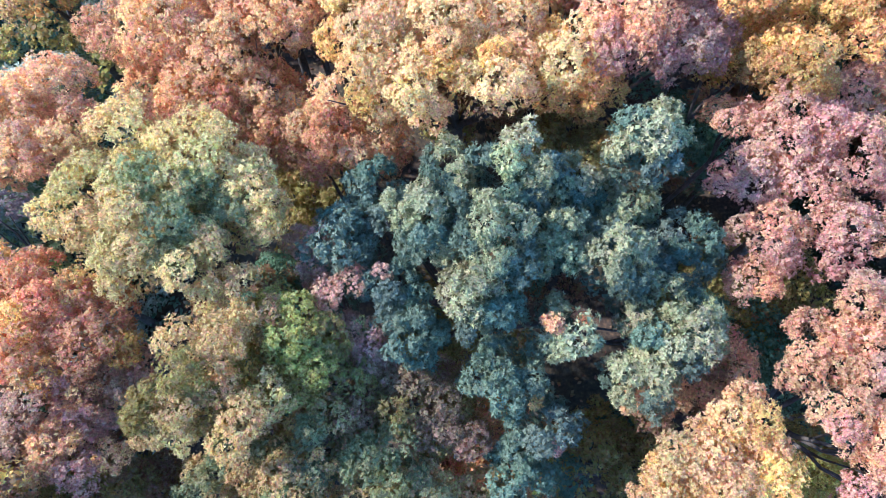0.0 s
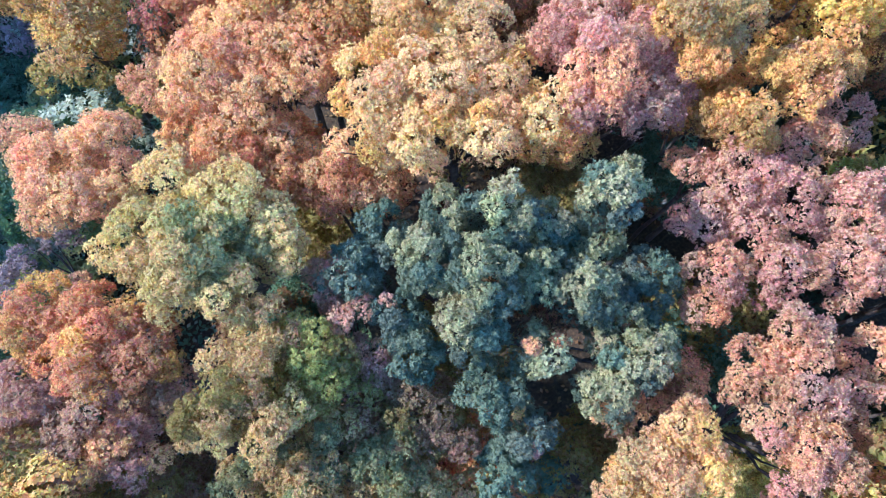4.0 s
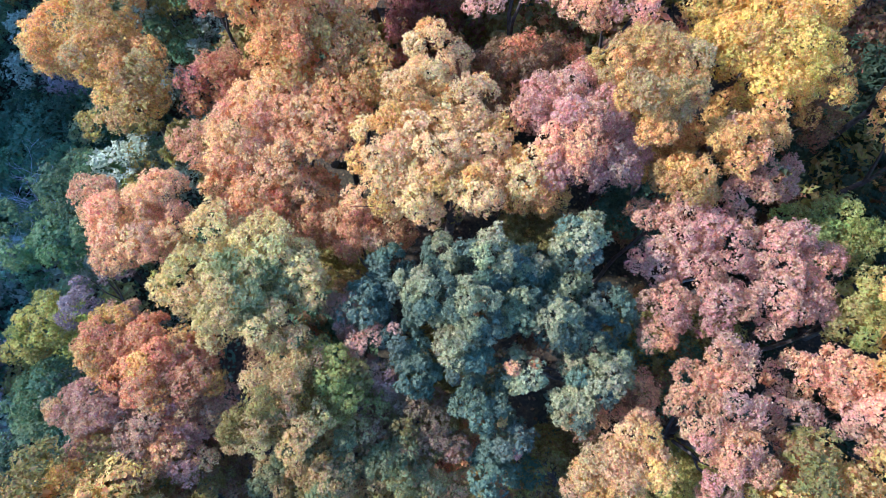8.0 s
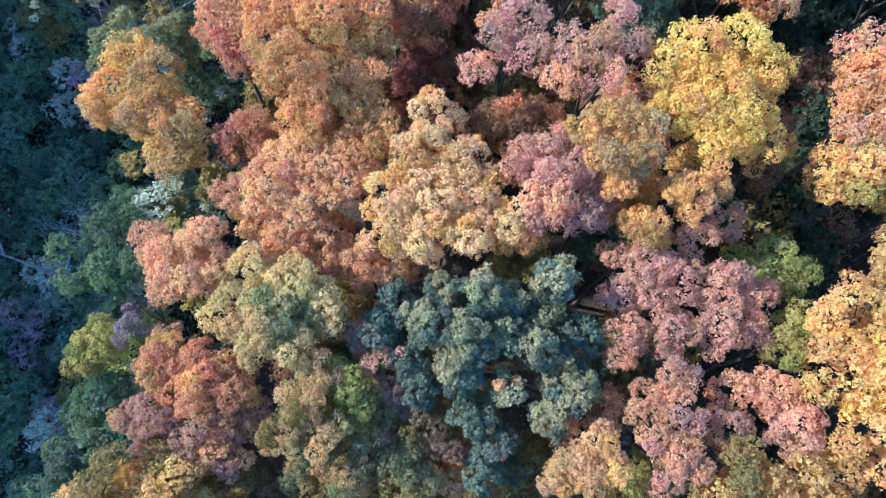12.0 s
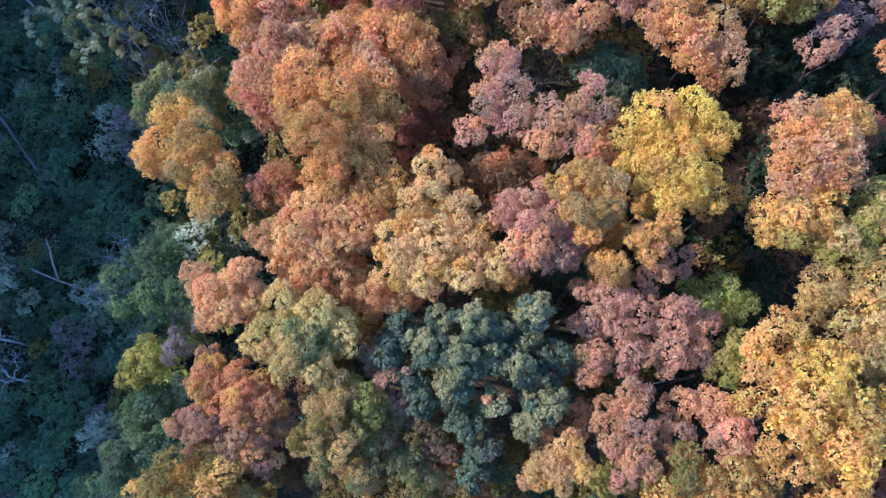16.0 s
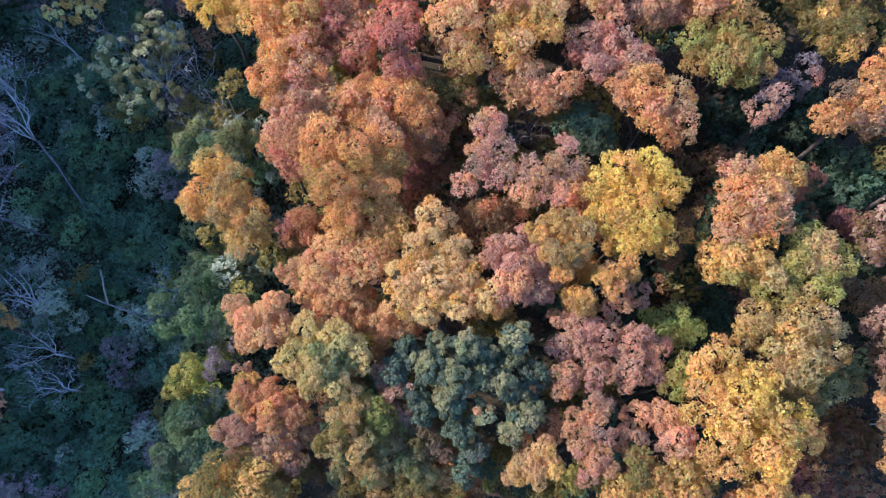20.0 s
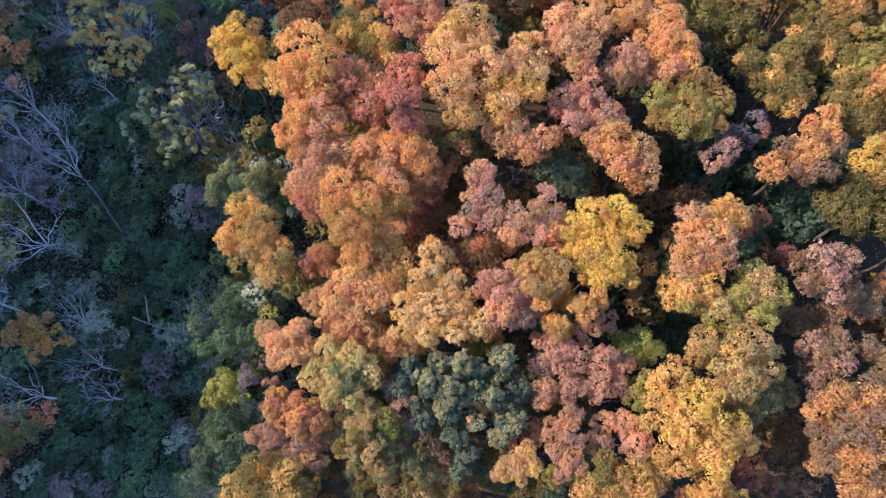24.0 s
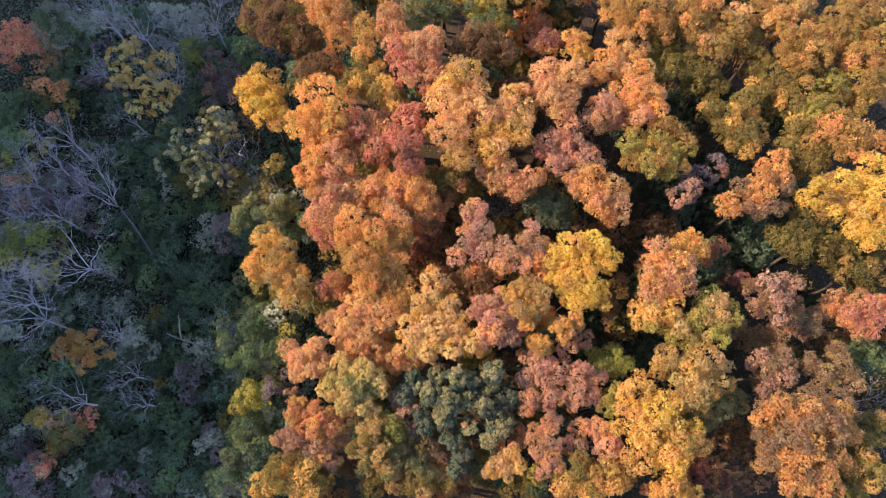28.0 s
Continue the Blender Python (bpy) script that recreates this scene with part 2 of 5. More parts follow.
# bough ends shared by all trees: fine ones over which the camera starts, simpler ones further off
CLUMPS = {
    "fine": [leaf_clump("fine_spray", 10 + k, 12, 0.36, 300, 5, 0.115, 0.075, LEAF, 160, 0.10) for k in range(6)],
    "oak": [leaf_clump("oak_spray", 30 + k, 8, 0.40, 170, 7, 0.18, 0.085, WAXY, 130, 0.12) for k in range(6)],
    "mid": [leaf_clump("mid_spray", 50 + k, 12, 0.36, 240, 4, 0.11, 0.08, LEAF, 120, 0.11) for k in range(5)],
    "far": [leaf_clump("far_spray", 70 + k, 12, 0.36, 210, 4, 0.105, 0.08, LEAF, 100, 0.13) for k in range(6)],
    "bush": [leaf_clump("bush_spray", 80 + k, 10, 0.38, 110, 4, 0.17, 0.12, LEAF, 60, 0.15) for k in range(5)],
    "low": [leaf_clump("low_spray", 90 + k, 10, 0.38, 90, 4, 0.18, 0.14, LEAF, 60) for k in range(4)],
}
SPRAY_SIZE = {"fine": 0.60, "oak": 0.50, "mid": 0.72, "far": 0.90}


def crown(x, y, colour, second, detail, lobes, share=0.3, thin=1.0, east_shade=0.0, spray_size=0.0, name="tree", size=""):
    """A broadleaved tree over (x, y): a trunk, limbs, and a crown of leafy bough ends gathered on its main boughs (offset x, y, height, radius)."""
    rng = random.Random(int(x * 131 + y * 977 + len(lobes) * 53))
    hue, word = COLOURS[colour]
    hue2, word2 = COLOURS[second]
    g = ground_z(x, y)
    reach = max(math.hypot(dx, dy) + lr for dx, dy, high, lr in lobes)
    size = size or ("large" if reach > 4.2 else "small" if reach < 2.2 else "")
    mixed = " tinged with %s" % word2 if share >= 0.4 and second != colour else ""
    base = tagged(new(name), "%s%s tree%s, %s-crowned, in the %s" % (size and size + " ", word, mixed, "thin" if thin < 1 else "full", "dell" if x < -19 else "wood"), "tree", "trees of the dell" if x < -19 else "trees of the wood")
    base.matrix_basis = pose(x, y, g)
    for dx, dy, high, lr in lobes:
        mid = Vector((dx, dy, high - g))
        cr = min(spray_size or SPRAY_SIZE[detail], lr * 0.62)
        n = max(4, round(1.75 * (lr / cr) ** 2))
        spin, tone = rng.uniform(0, 6.28), rng.uniform(0.86, 1.1)
        # second colour grows eastward: greener leaves and sun-away shade, both put into colour
        other = share + east_shade * dx / reach
        for i in range(n):
            if rng.random() > thin:
                continue
            z = 1 - 1.12 * (i + 0.5) / n
            f, ang = math.sqrt(max(0.0, 1 - z * z)), i * 2.399963 + spin + rng.uniform(-0.35, 0.35)
            out = Vector((f * math.cos(ang), f * math.sin(ang), z))
            k = (lr - 0.5 * cr) * rng.uniform(0.82, 1.12)
            s = cr * rng.uniform(0.8, 1.22)
            lean = (out + Vector((rng.uniform(-0.3, 0.3), rng.uniform(-0.3, 0.3), 0.6))).normalized()
            turn = lean.to_track_quat("Z", "Y").to_matrix().to_4x4() @ pose(0, 0, 0, 0, 0, rng.uniform(0, 360))
            # oak: sunlit look of the higher bough tops, put into paler leaf colour
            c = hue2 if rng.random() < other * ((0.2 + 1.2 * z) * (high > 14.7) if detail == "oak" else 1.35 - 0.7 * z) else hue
            if detail == "oak" and rng.random() < 0.05:
                c, s = COLOURS[rng.choice(("rose", "clay", "gold", "rust"))][0], s * 0.6
            dim = tone * rng.uniform(0.88, 1.1)
            c = [min(0.85, ch * dim * rng.uniform(0.94, 1.06)) for ch in c]
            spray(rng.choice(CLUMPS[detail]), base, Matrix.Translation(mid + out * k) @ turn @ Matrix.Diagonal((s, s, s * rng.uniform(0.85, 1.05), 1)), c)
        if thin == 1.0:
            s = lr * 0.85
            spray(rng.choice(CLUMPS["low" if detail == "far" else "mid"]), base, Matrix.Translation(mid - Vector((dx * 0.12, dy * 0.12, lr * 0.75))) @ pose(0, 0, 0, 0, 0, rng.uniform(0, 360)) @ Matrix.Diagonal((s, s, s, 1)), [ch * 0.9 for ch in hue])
    thick = 0.06 + 0.04 * reach
    low = min(high for dx, dy, high, lr in lobes) - g
    line = bent(Vector((rng.uniform(-0.5, 0.5), rng.uniform(-0.5, 0.5), -0.2)), Vector((0, 0, low * 0.68)), rng, 5, 0.018)
    out = ([], [])
    tube(line, [thick * 1.35] + [thick * (1 - 0.09 * i) for i in range(5)], 8, out)
    part("trunk", mesh_of("trunk", *out, BARK), base)
    for dx, dy, high, lr in rng.sample(list(lobes), min(len(lobes), 6 if detail in ("fine", "oak") else 2)):
        out = ([], [])
        end = Vector((dx, dy, high - g + lr * 0.1))
        line2 = bent(line[-1] - Vector((0, 0, rng.uniform(0.0, 0.8))), end, rng, 4, 0.05)
        tube(line2, [thick * 0.55 * (1 - 0.2 * k) for k in range(5)], 5, out)
        for _ in range(2):
            c = bent(line2[rng.choice((2, 3))], end + Vector((rng.uniform(-0.7, 0.7) * lr, rng.uniform(-0.7, 0.7) * lr, rng.uniform(0.0, 0.6) * lr)), rng, 3, 0.06)
            tube(c, [thick * 0.24, thick * 0.17, thick * 0.1, thick * 0.05], 4, out)
        part("limb", mesh_of("limb", *out, BARK), base)
    return base


def tree(x, y, top, r, colour, second="", detail="far", name="tree", group="", tall=1.15, lumps=0.34, share=0.3):
    """A broadleaved tree with its crown's middle over (x, y): trunk, limbs and a crown of separate leafy bough ends."""
    rng = random.Random(int(x * 131 + y * 977 + top * 53))
    hue, word = COLOURS[colour]
    hue2 = COLOURS[second or colour][0]
    g = ground_z(x, y)
    base = tagged(new(name), "%s autumn tree with a full crown, standing in the wood" % word, "tree", group or "trees of the wood")
    base.matrix_basis = pose(x, y, g)
    hz = min(r * tall, (top - g) * 0.55)
    mid = top - g - hz
    kinds = CLUMPS[detail]
    under = CLUMPS["mid" if detail == "fine" else "far" if detail == "mid" else "low"]  # the shaded skirt of the crown
    cr = max(0.45, min(0.85 if detail == "fine" else 0.98 if detail == "mid" else 1.35 if detail == "far" else 1.6, r * lumps * (1.06 if detail == "far" else 1.0)))
    spots = []
    count = max(6, int((1.75 if detail in ("far", "low") else 2.05) * (r / cr) ** 2 * (0.6 + 0.4 * tall)))
    spin = rng.uniform(0, 6.28)
    bumps = [(rng.uniform(0, 6.28), rng.uniform(-0.2, 0.9), rng.uniform(0.12, 0.34)) for _ in range(6)]
    for i in range(count):
        z = 1 - 1.25 * (i + 0.5) / count
        ang = i * 2.399963 + spin + rng.uniform(-0.3, 0.3)
        f = math.sqrt(max(0.0, 1 - z * z))
        k = 0.78 + rng.uniform(-0.16, 0.16)
        for a, bz, amount in bumps:
            k += amount * max(0.0, f * math.cos(ang - a) * 0.8 + (0.4 - abs(z - bz)) * 0.5) - amount * 0.32
        spots.append((Vector((f * math.cos(ang) * r * k, f * math.sin(ang) * r * k, z * hz * k)), Vector((f * math.cos(ang), f * math.sin(ang), z))))
    for i in range(count // (5 if detail in ("far", "low") else 4)):
        ang = rng.uniform(0, 6.28)
        k = rng.uniform(0.1, 0.6)
        spots.append((Vector((math.cos(ang) * r * k, math.sin(ang) * r * k, hz * rng.uniform(-0.1, 0.45))), Vector((0, 0, 1))))
    for at, out in spots:
        s = cr * rng.uniform(0.82, 1.24)
        lean = (out * 0.8 + Vector((rng.uniform(-0.3, 0.3), rng.uniform(-0.3, 0.3), 0.75))).normalized()
        turn = lean.to_track_quat("Z", "Y").to_matrix().to_4x4() @ pose(0, 0, 0, 0, 0, rng.uniform(0, 360))
        c = hue2 if second and rng.random() < share * (1.5 - out.z) else hue
        dim = rng.uniform(0.86, 1.12)
        c = [min(0.85, ch * dim * rng.uniform(0.95, 1.05)) for ch in c]
        spray(rng.choice(under if out.z < 0.02 else kinds), base, Matrix.Translation(at + Vector((0, 0, mid))) @ turn @ Matrix.Diagonal((s, s, s * rng.uniform(0.8, 1.0), 1)), c)
    thick = 0.045 + 0.045 * r
    foot = Vector((rng.uniform(-0.5, 0.5), rng.uniform(-0.5, 0.5), -0.2))
    fork = Vector((0, 0, mid - hz * 0.45))
    out = ([], [])
    line = bent(foot, fork, rng, 5, 0.018)
    tip = bent(line[-1], Vector((rng.uniform(-0.2, 0.2) * r, rng.uniform(-0.2, 0.2) * r, mid + hz * 0.45)), rng, 3, 0.05)
    tube(line + tip[1:], [thick * 1.35] + [thick * (1 - 0.1 * i) for i in range(5)] + [thick * 0.4, thick * 0.25, thick * 0.12], 8, out)
    part("trunk", mesh_of("trunk", *out, BARK), base)
    for i in range(5 if detail in ("fine", "oak") else 3 if r > 1.6 and detail == "mid" else 1):
        at = rng.choice(spots)[0]
        out = ([], [])
        a = line[-1].lerp(tip[-1], rng.uniform(0.0, 0.5))
        b = at * 0.92 + Vector((0, 0, mid))
        line2 = bent(a, b, rng, 4, 0.05)
        tube(line2, [thick * 0.5 * (1 - 0.2 * k) for k in range(5)], 5, out)
        c = bent(line2[2], at * 0.9 + Vector((rng.uniform(-0.4, 0.4) * r, rng.uniform(-0.4, 0.4) * r, mid)), rng, 3, 0.06)
        tube(c, [thick * 0.26, thick * 0.18, thick * 0.1, thick * 0.05], 4, out)
        part("limb", mesh_of("limb", *out, BARK), base)
    return base


def shrub(x, y, top, r, colour, second="", detail="mid", name="shrub"):
    """A low, many-stemmed bush of the dell."""
    rng = random.Random(int(x * 313 + y * 71 + r * 17))
    hue, word = COLOURS[colour]
    hue2 = COLOURS[second or colour][0]
    g = ground_z(x, y)
    base = tagged(new(name), "%s leafy shrub growing on the shaded floor of the dell" % word, "shrub", "shrubs of the dell")
    base.matrix_basis = pose(x, y, g)
    h = max(0.9, top - g)
    cr = max(0.5, min(1.3, r * 0.55))
    n = max(5, int(1.7 * (r / cr) ** 2))
    for i in range(n):
        ang, k = i * 2.399963 + rng.uniform(-0.4, 0.4), math.sqrt((i + 0.3) / n)
        at = Vector((math.cos(ang) * k * r * 0.9, math.sin(ang) * k * r * 0.9, max(0.35, h * (1 - 0.55 * k * k) - cr * 0.8 + rng.uniform(-0.25, 0.15) * h)))
        s = cr * rng.uniform(0.7, 1.2)
        c = hue2 if rng.random() < 0.35 else hue
        dim = rng.uniform(0.75, 1.45)
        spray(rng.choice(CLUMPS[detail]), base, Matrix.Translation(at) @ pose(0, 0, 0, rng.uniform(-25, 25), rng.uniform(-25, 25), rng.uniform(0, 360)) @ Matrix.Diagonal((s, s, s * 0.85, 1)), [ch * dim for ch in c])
    for i in range(2 if top > 3 else 1):
        out = ([], [])
        ang = rng.uniform(0, 6.28)
        tube(bent(Vector((0.1 * math.cos(ang), 0.1 * math.sin(ang), -0.15)), Vector((r * 0.5 * math.cos(ang), r * 0.5 * math.sin(ang), h * 0.75)), rng, 4, 0.06), [0.05, 0.045, 0.035, 0.025, 0.012], 5, out)
        part("stem", mesh_of("stem", *out, BARK), base)
    return base


def sapling(x, y, top, r, colour, second=""):
    """A young tree of the understorey, below the crowns."""
    near = abs(x) < 13 and y < 15
    # gloom holds the gaps' shade as leaf colour; mid-wood ones go olive and rust
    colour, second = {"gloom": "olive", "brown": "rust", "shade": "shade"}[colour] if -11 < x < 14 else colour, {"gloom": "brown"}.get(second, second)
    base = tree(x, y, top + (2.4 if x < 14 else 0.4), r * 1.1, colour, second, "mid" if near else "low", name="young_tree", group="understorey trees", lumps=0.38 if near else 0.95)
    return tagged(base, "%s young tree in the gloom under the taller crowns" % COLOURS[colour][1])


def boughs(a, b, thick, depth, rng, out, spread=0.7, kids=4):
    """Bare forking wood: a crooked bough and, from it, thinner ones."""
    line = bent(a, b, rng, 4 if depth > 1 else 3, 0.1)
    n = len(line)
    tube(line, [thick * (1 - 0.8 * i / (n - 1)) for i in range(n)], 6 if depth > 1 else 3, out)
    if depth <= 0:
        return
    d = b - a
    for i in range(kids):
        s = rng.uniform(0.3, 1.0)
        k = min(n - 2, int(s * (n - 1)))
        p = line[k].lerp(line[k + 1], s * (n - 1) - k)
        side = Vector((rng.uniform(-1, 1), rng.uniform(-1, 1), rng.uniform(-0.4, 0.8))).normalized()
        q = p + (d.normalized() * 0.7 + side * spread).normalized() * d.length * rng.uniform(0.4, 0.65)
        boughs(p, q, max(0.013, thick * (1 - 0.8 * s) * 0.65), depth - 1, rng, out, spread, kids)


def bare_tree(x, y, top, r, lean=(0, 0), mat=None, name="bare_tree", limbs=6, depth=2, kids=4, forked=None, label="leafless grey tree with forking twigs standing in the dell"):
    rng = random.Random(int(x * 57 + y * 191))
    g = ground_z(x, y)
    base = tagged(new(name), label, "tree", "bare trees of the dell")
    base.matrix_basis = pose(x, y, g)
    mat = mat_trunk = mat or TWIG
    h = top - g
    fork = Vector((lean[0] * 0.5, lean[1] * 0.5, h * 0.5))
    crown = Vector((lean[0], lean[1], h))
    if forked:
        fork = Vector(forked) - Vector((x, y, g))
        mat_trunk = GREY_BARK
    thick = 0.035 + 0.007 * h
    out = ([], [])
    tube(bent(Vector((0, 0, -0.2)), fork, rng, 4, 0.02), [thick * 1.3, thick, thick * 0.95, thick * 0.9, thick * 0.8], 8, out)
    part("trunk", mesh_of("trunk", *out, mat_trunk), base)
    for i in range(limbs):
        out = ([], [])
        ang = i * 6.283 / limbs + rng.uniform(-0.4, 0.4)
        k = rng.uniform(0.55, 1.0)
        boughs(fork, crown + Vector((math.cos(ang) * r * k, math.sin(ang) * r * k, -h * 0.25 * k * rng.random())), thick * 0.5, depth, rng, out, 0.75, kids)
        part("limb", mesh_of("limb", *out, mat), base)
    return base


def fallen_tree(x0, y0, z0, x1, y1, z1, thick, limbs=5, reach=3.0, spike=None, name="fallen_tree", label="bleached dead tree trunk fallen across the dell with broken limbs"):
    """A dead trunk from its butt (0) to its tip (1), with the limbs that are left."""
    rng = random.Random(int(x0 * 37 + y0 * 91))
    base = tagged(new(name), label, "dead tree", "fallen trees of the dell")
    base.matrix_basis = pose(x0, y0, z0)
    a, b = Vector((0, 0, 0)), Vector((x1 - x0, y1 - y0, z1 - z0))
    out = ([], [])
    line = bent(a, b, rng, 7, 0.012)
    tube(line, [thick * (1 - 0.09 * i) for i in range(8)], 8, out)
    part("trunk", mesh_of("trunk", *out, DEAD), base)
    along = (b - a).normalized()
    if spike:
        p = a.lerp(b, spike[0])
        q = p + Vector(spike[1:])
        out = ([], [])
        tube(bent(p, q, rng, 4, 0.02), [thick * 0.7, thick * 0.65, thick * 0.6, thick * 0.5, thick * 0.3], 6, out)
        k = p.lerp(q, 0.75)
        tube([k, k + Vector((0.35, 0.1, 0.3))], [thick * 0.4, thick * 0.2], 5, out)
        part("limb", mesh_of("limb", *out, DEAD), base)
    for i in range(limbs):
        out = ([], [])
        p = line[min(7, 3 + i * 5 // max(1, limbs))]
        side = Vector((rng.uniform(-1, 1), rng.uniform(-1, 1), rng.uniform(0.0, 1.0))).normalized()
        boughs(p, p + (along * 0.8 + side * 0.8) * reach * rng.uniform(0.6, 1.1), thick * 0.42, 2, rng, out, 0.8, 3)
        part("limb", mesh_of("limb", *out, DEAD), base)
    return base


def fallen_log(x0, y0, x1, y1, thick):
    """A barkless log lying on the wood's floor, with one broken stub."""
    rng = random.Random(int(x0 * 11 + y0 * 7))
    base = tagged(new("fallen_log"), "pale grey barkless log lying on the dark leaf litter", "log", "logs on the wood's floor")
    z0, z1 = ground_z(x0, y0) + thick * 0.8, ground_z(x1, y1) + thick * 0.6
    base.matrix_basis = pose(x0, y0, z0)
    out = ([], [])
    end = Vector((x1 - x0, y1 - y0, z1 - z0))
    tube(bent(Vector((0, 0, 0)), end, rng, 6, 0.008), [thick * (1 - 0.08 * i) for i in range(7)], 9, out)
    part("trunk", mesh_of("trunk", *out, DEAD), base)
    out = ([], [])
    p = end * 0.55
    tube([p, p + Vector((0.25, 0.3, 0.35))], [thick * 0.45, thick * 0.25], 6, out)
    part("stub", mesh_of("stub", *out, DEAD), base)
    return base


# ---- the ground: one sheet to the horizon ----
def sheet():
    xs = sorted({*[-2500, -1500, -900, -600, -400, -280, -220], *range(-190, -64, 6), *range(-64, 66, 2), *range(70, 120, 8), *[140, 200, 300, 500, 900, 1500, 2500]})
    ys = sorted({*[-2500, -1500, -800, -400, -200, -120, -80, -60, -45, -35, -28], *range(-24, 80, 2), *[90, 110, 140, 200, 300, 500, 900, 1500, 2500]})
    verts = [(x, y, ground_z(x, y)) for y in ys for x in xs]
    w = len(xs)
    faces = [(j * w + i, j * w + i + 1, (j + 1) * w + i + 1, (j + 1) * w + i) for j in range(len(ys) - 1) for i in range(w - 1)]
    return tagged(new("ground", mesh_of("ground", verts, faces, SOIL)), "dark leaf-littered woodland floor falling into a dell", "ground", kind="structure")


sheet()
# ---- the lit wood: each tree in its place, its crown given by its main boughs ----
crown(-7.0, 6.1, "pale", "sage", "fine", ((-1.2, 1.7, 15.3, 1.37), (0.7, 1.1, 15.5, 1.50), (-1.8, 0.2, 15.4, 1.23), (0.1, -0.3, 15.7, 1.50), (1.8, 0.2, 15.2, 1.16), (-0.8, -1.2, 15.5, 0.94), (1.0, -1.5, 15.7, 1.04)), east_shade=0.5, share=0.14)
crown(0.5, 11.4, "cream", "gold", "fine", ((-1.3, 2.1, 15.9, 1.45), (0.9, 1.7, 16.0, 1.24), (-0.8, 4.4, 15.3, 1.32), (-2.3, 0.0, 15.8, 1.46), (-0.7, -0.1, 15.9, 1.60), (1.2, 0.0, 15.8, 1.26), (-2.7, -1.5, 15.3, 1.08), (-1.1, -1.8, 15.7, 1.12), (0.9, -1.7, 16.1, 1.06), (2.8, -1.2, 15.8, 1.12), (3.7, -1.6, 15.4, 0.70)))
crown(-4.5, 14.9, "orange", "gold", "mid", ((-0.3, 0.5, 15.9, 1.61), (1.5, -0.1, 15.4, 1.29), (-2.0, 0.7, 15.3, 1.23), (0.9, -1.3, 15.7, 1.12)), share=0.4)
crown(-6.7, 12.2, "apricot", "salmon", "fine", ((0.3, 1.3, 15.2, 1.57), (2.0, 0.6, 15.0, 1.49), (-1.0, -0.1, 15.3, 1.37), (-2.6, -0.1, 14.5, 1.15), (1.1, -0.7, 15.2, 1.13), (0.0, -1.1, 15.3, 0.90)), share=0.3)
crown(-6.8, 9.8, "apricot", "rust", "fine", ((0.0, 0.0, 14.1, 1.40), (1.8, 0.0, 13.5, 1.48), (-1.5, 1.0, 13.8, 1.02), (0.7, -0.9, 13.7, 0.93), (-0.9, -0.3, 14.1, 0.92)), share=0.5)
crown(-3.1, 8.9, "rust", "apricot", "fine", ((0.0, -0.1, 14.4, 1.17), (1.3, -0.1, 13.9, 1.02), (-1.2, 0.0, 13.8, 0.93)), share=0.4)
crown(-11.3, 8.7, "salmon", "apricot", "fine", ((-1.5, 0.8, 15.4, 0.90), (-0.1, -0.2, 15.6, 1.33), (1.1, -0.6, 15.6, 1.17), (0.9, 0.9, 15.4, 0.90), (-0.4, -1.1, 15.4, 0.95)), share=0.5)
crown(-10.5, 3.6, "rust", "gold", "fine", ((-1.1, 0.8, 14.8, 1.08), (0.6, 0.3, 15.1, 1.24), (1.8, -0.3, 14.6, 1.22), (0.1, -0.7, 14.8, 1.20), (-1.4, 0.1, 14.7, 0.83)), share=0.4)
crown(-10.9, 1.2, "clay", "apricot", "fine", ((-1.2, 0.8, 14.2, 1.21), (0.6, 0.4, 14.0, 1.41), (2.2, 0.8, 13.5, 1.25), (-1.3, -0.6, 14.1, 0.87), (0.2, -1.0, 14.0, 1.08), (1.9, -0.8, 13.9, 1.09), (-2.5, 0.7, 13.8, 0.71)), share=0.3)
crown(-5.6, 1.9, "beige", "olive", "fine", ((0.6, 1.7, 15.1, 1.05), (0.1, 0.4, 15.9, 1.03), (-0.5, -0.6, 15.4, 1.10), (0.9, -0.7, 15.4, 1.00), (-1.1, -1.0, 15.2, 0.62)), share=0.4)
crown(-3.6, 2.6, "olive", "lemon", "fine", ((0.0, 0.6, 14.9, 1.06), (-0.5, -0.4, 14.7, 0.87), (0.4, -0.2, 14.8, 0.76)), share=0.5)
crown(-1.0, 1.8, "umber", "olive", "fine", ((-1.4, 0.1, 13.5, 1.10), (0.3, -0.1, 13.6, 1.20), (1.3, -0.9, 13.3, 0.87), (-0.4, 0.8, 13.8, 0.83)), share=0.5)
crown(-3.3, -0.1, "sage", "beige", "fine", ((0.3, 0.6, 13.7, 1.14), (-1.4, 0.3, 13.6, 1.00), (1.7, 0.0, 13.6, 1.10), (-0.4, -0.4, 14.0, 0.86), (2.8, -0.5, 13.3, 0.85), (-2.7, -0.3, 13.2, 0.78)), share=0.45)
crown(-8.6, -0.3, "olive", "brown", "fine", ((0.0, 0.3, 12.4, 1.08), (-1.2, -0.3, 12.1, 0.86), (1.1, -0.1, 12.2, 0.85)), share=0.4)
crown(-11.9, -0.9, "gold", "olive", "fine", ((0.9, 0.1, 13.5, 0.95), (-0.9, 0.0, 13.8, 0.90)), share=0.4)
crown(-2.7, 4.1, "rose", "clay", "fine", ((-0.7, 1.3, 14.2, 0.89), (0.2, -0.1, 14.6, 0.86), (0.6, -1.0, 14.2, 0.71)), thin=0.85, share=0.4)
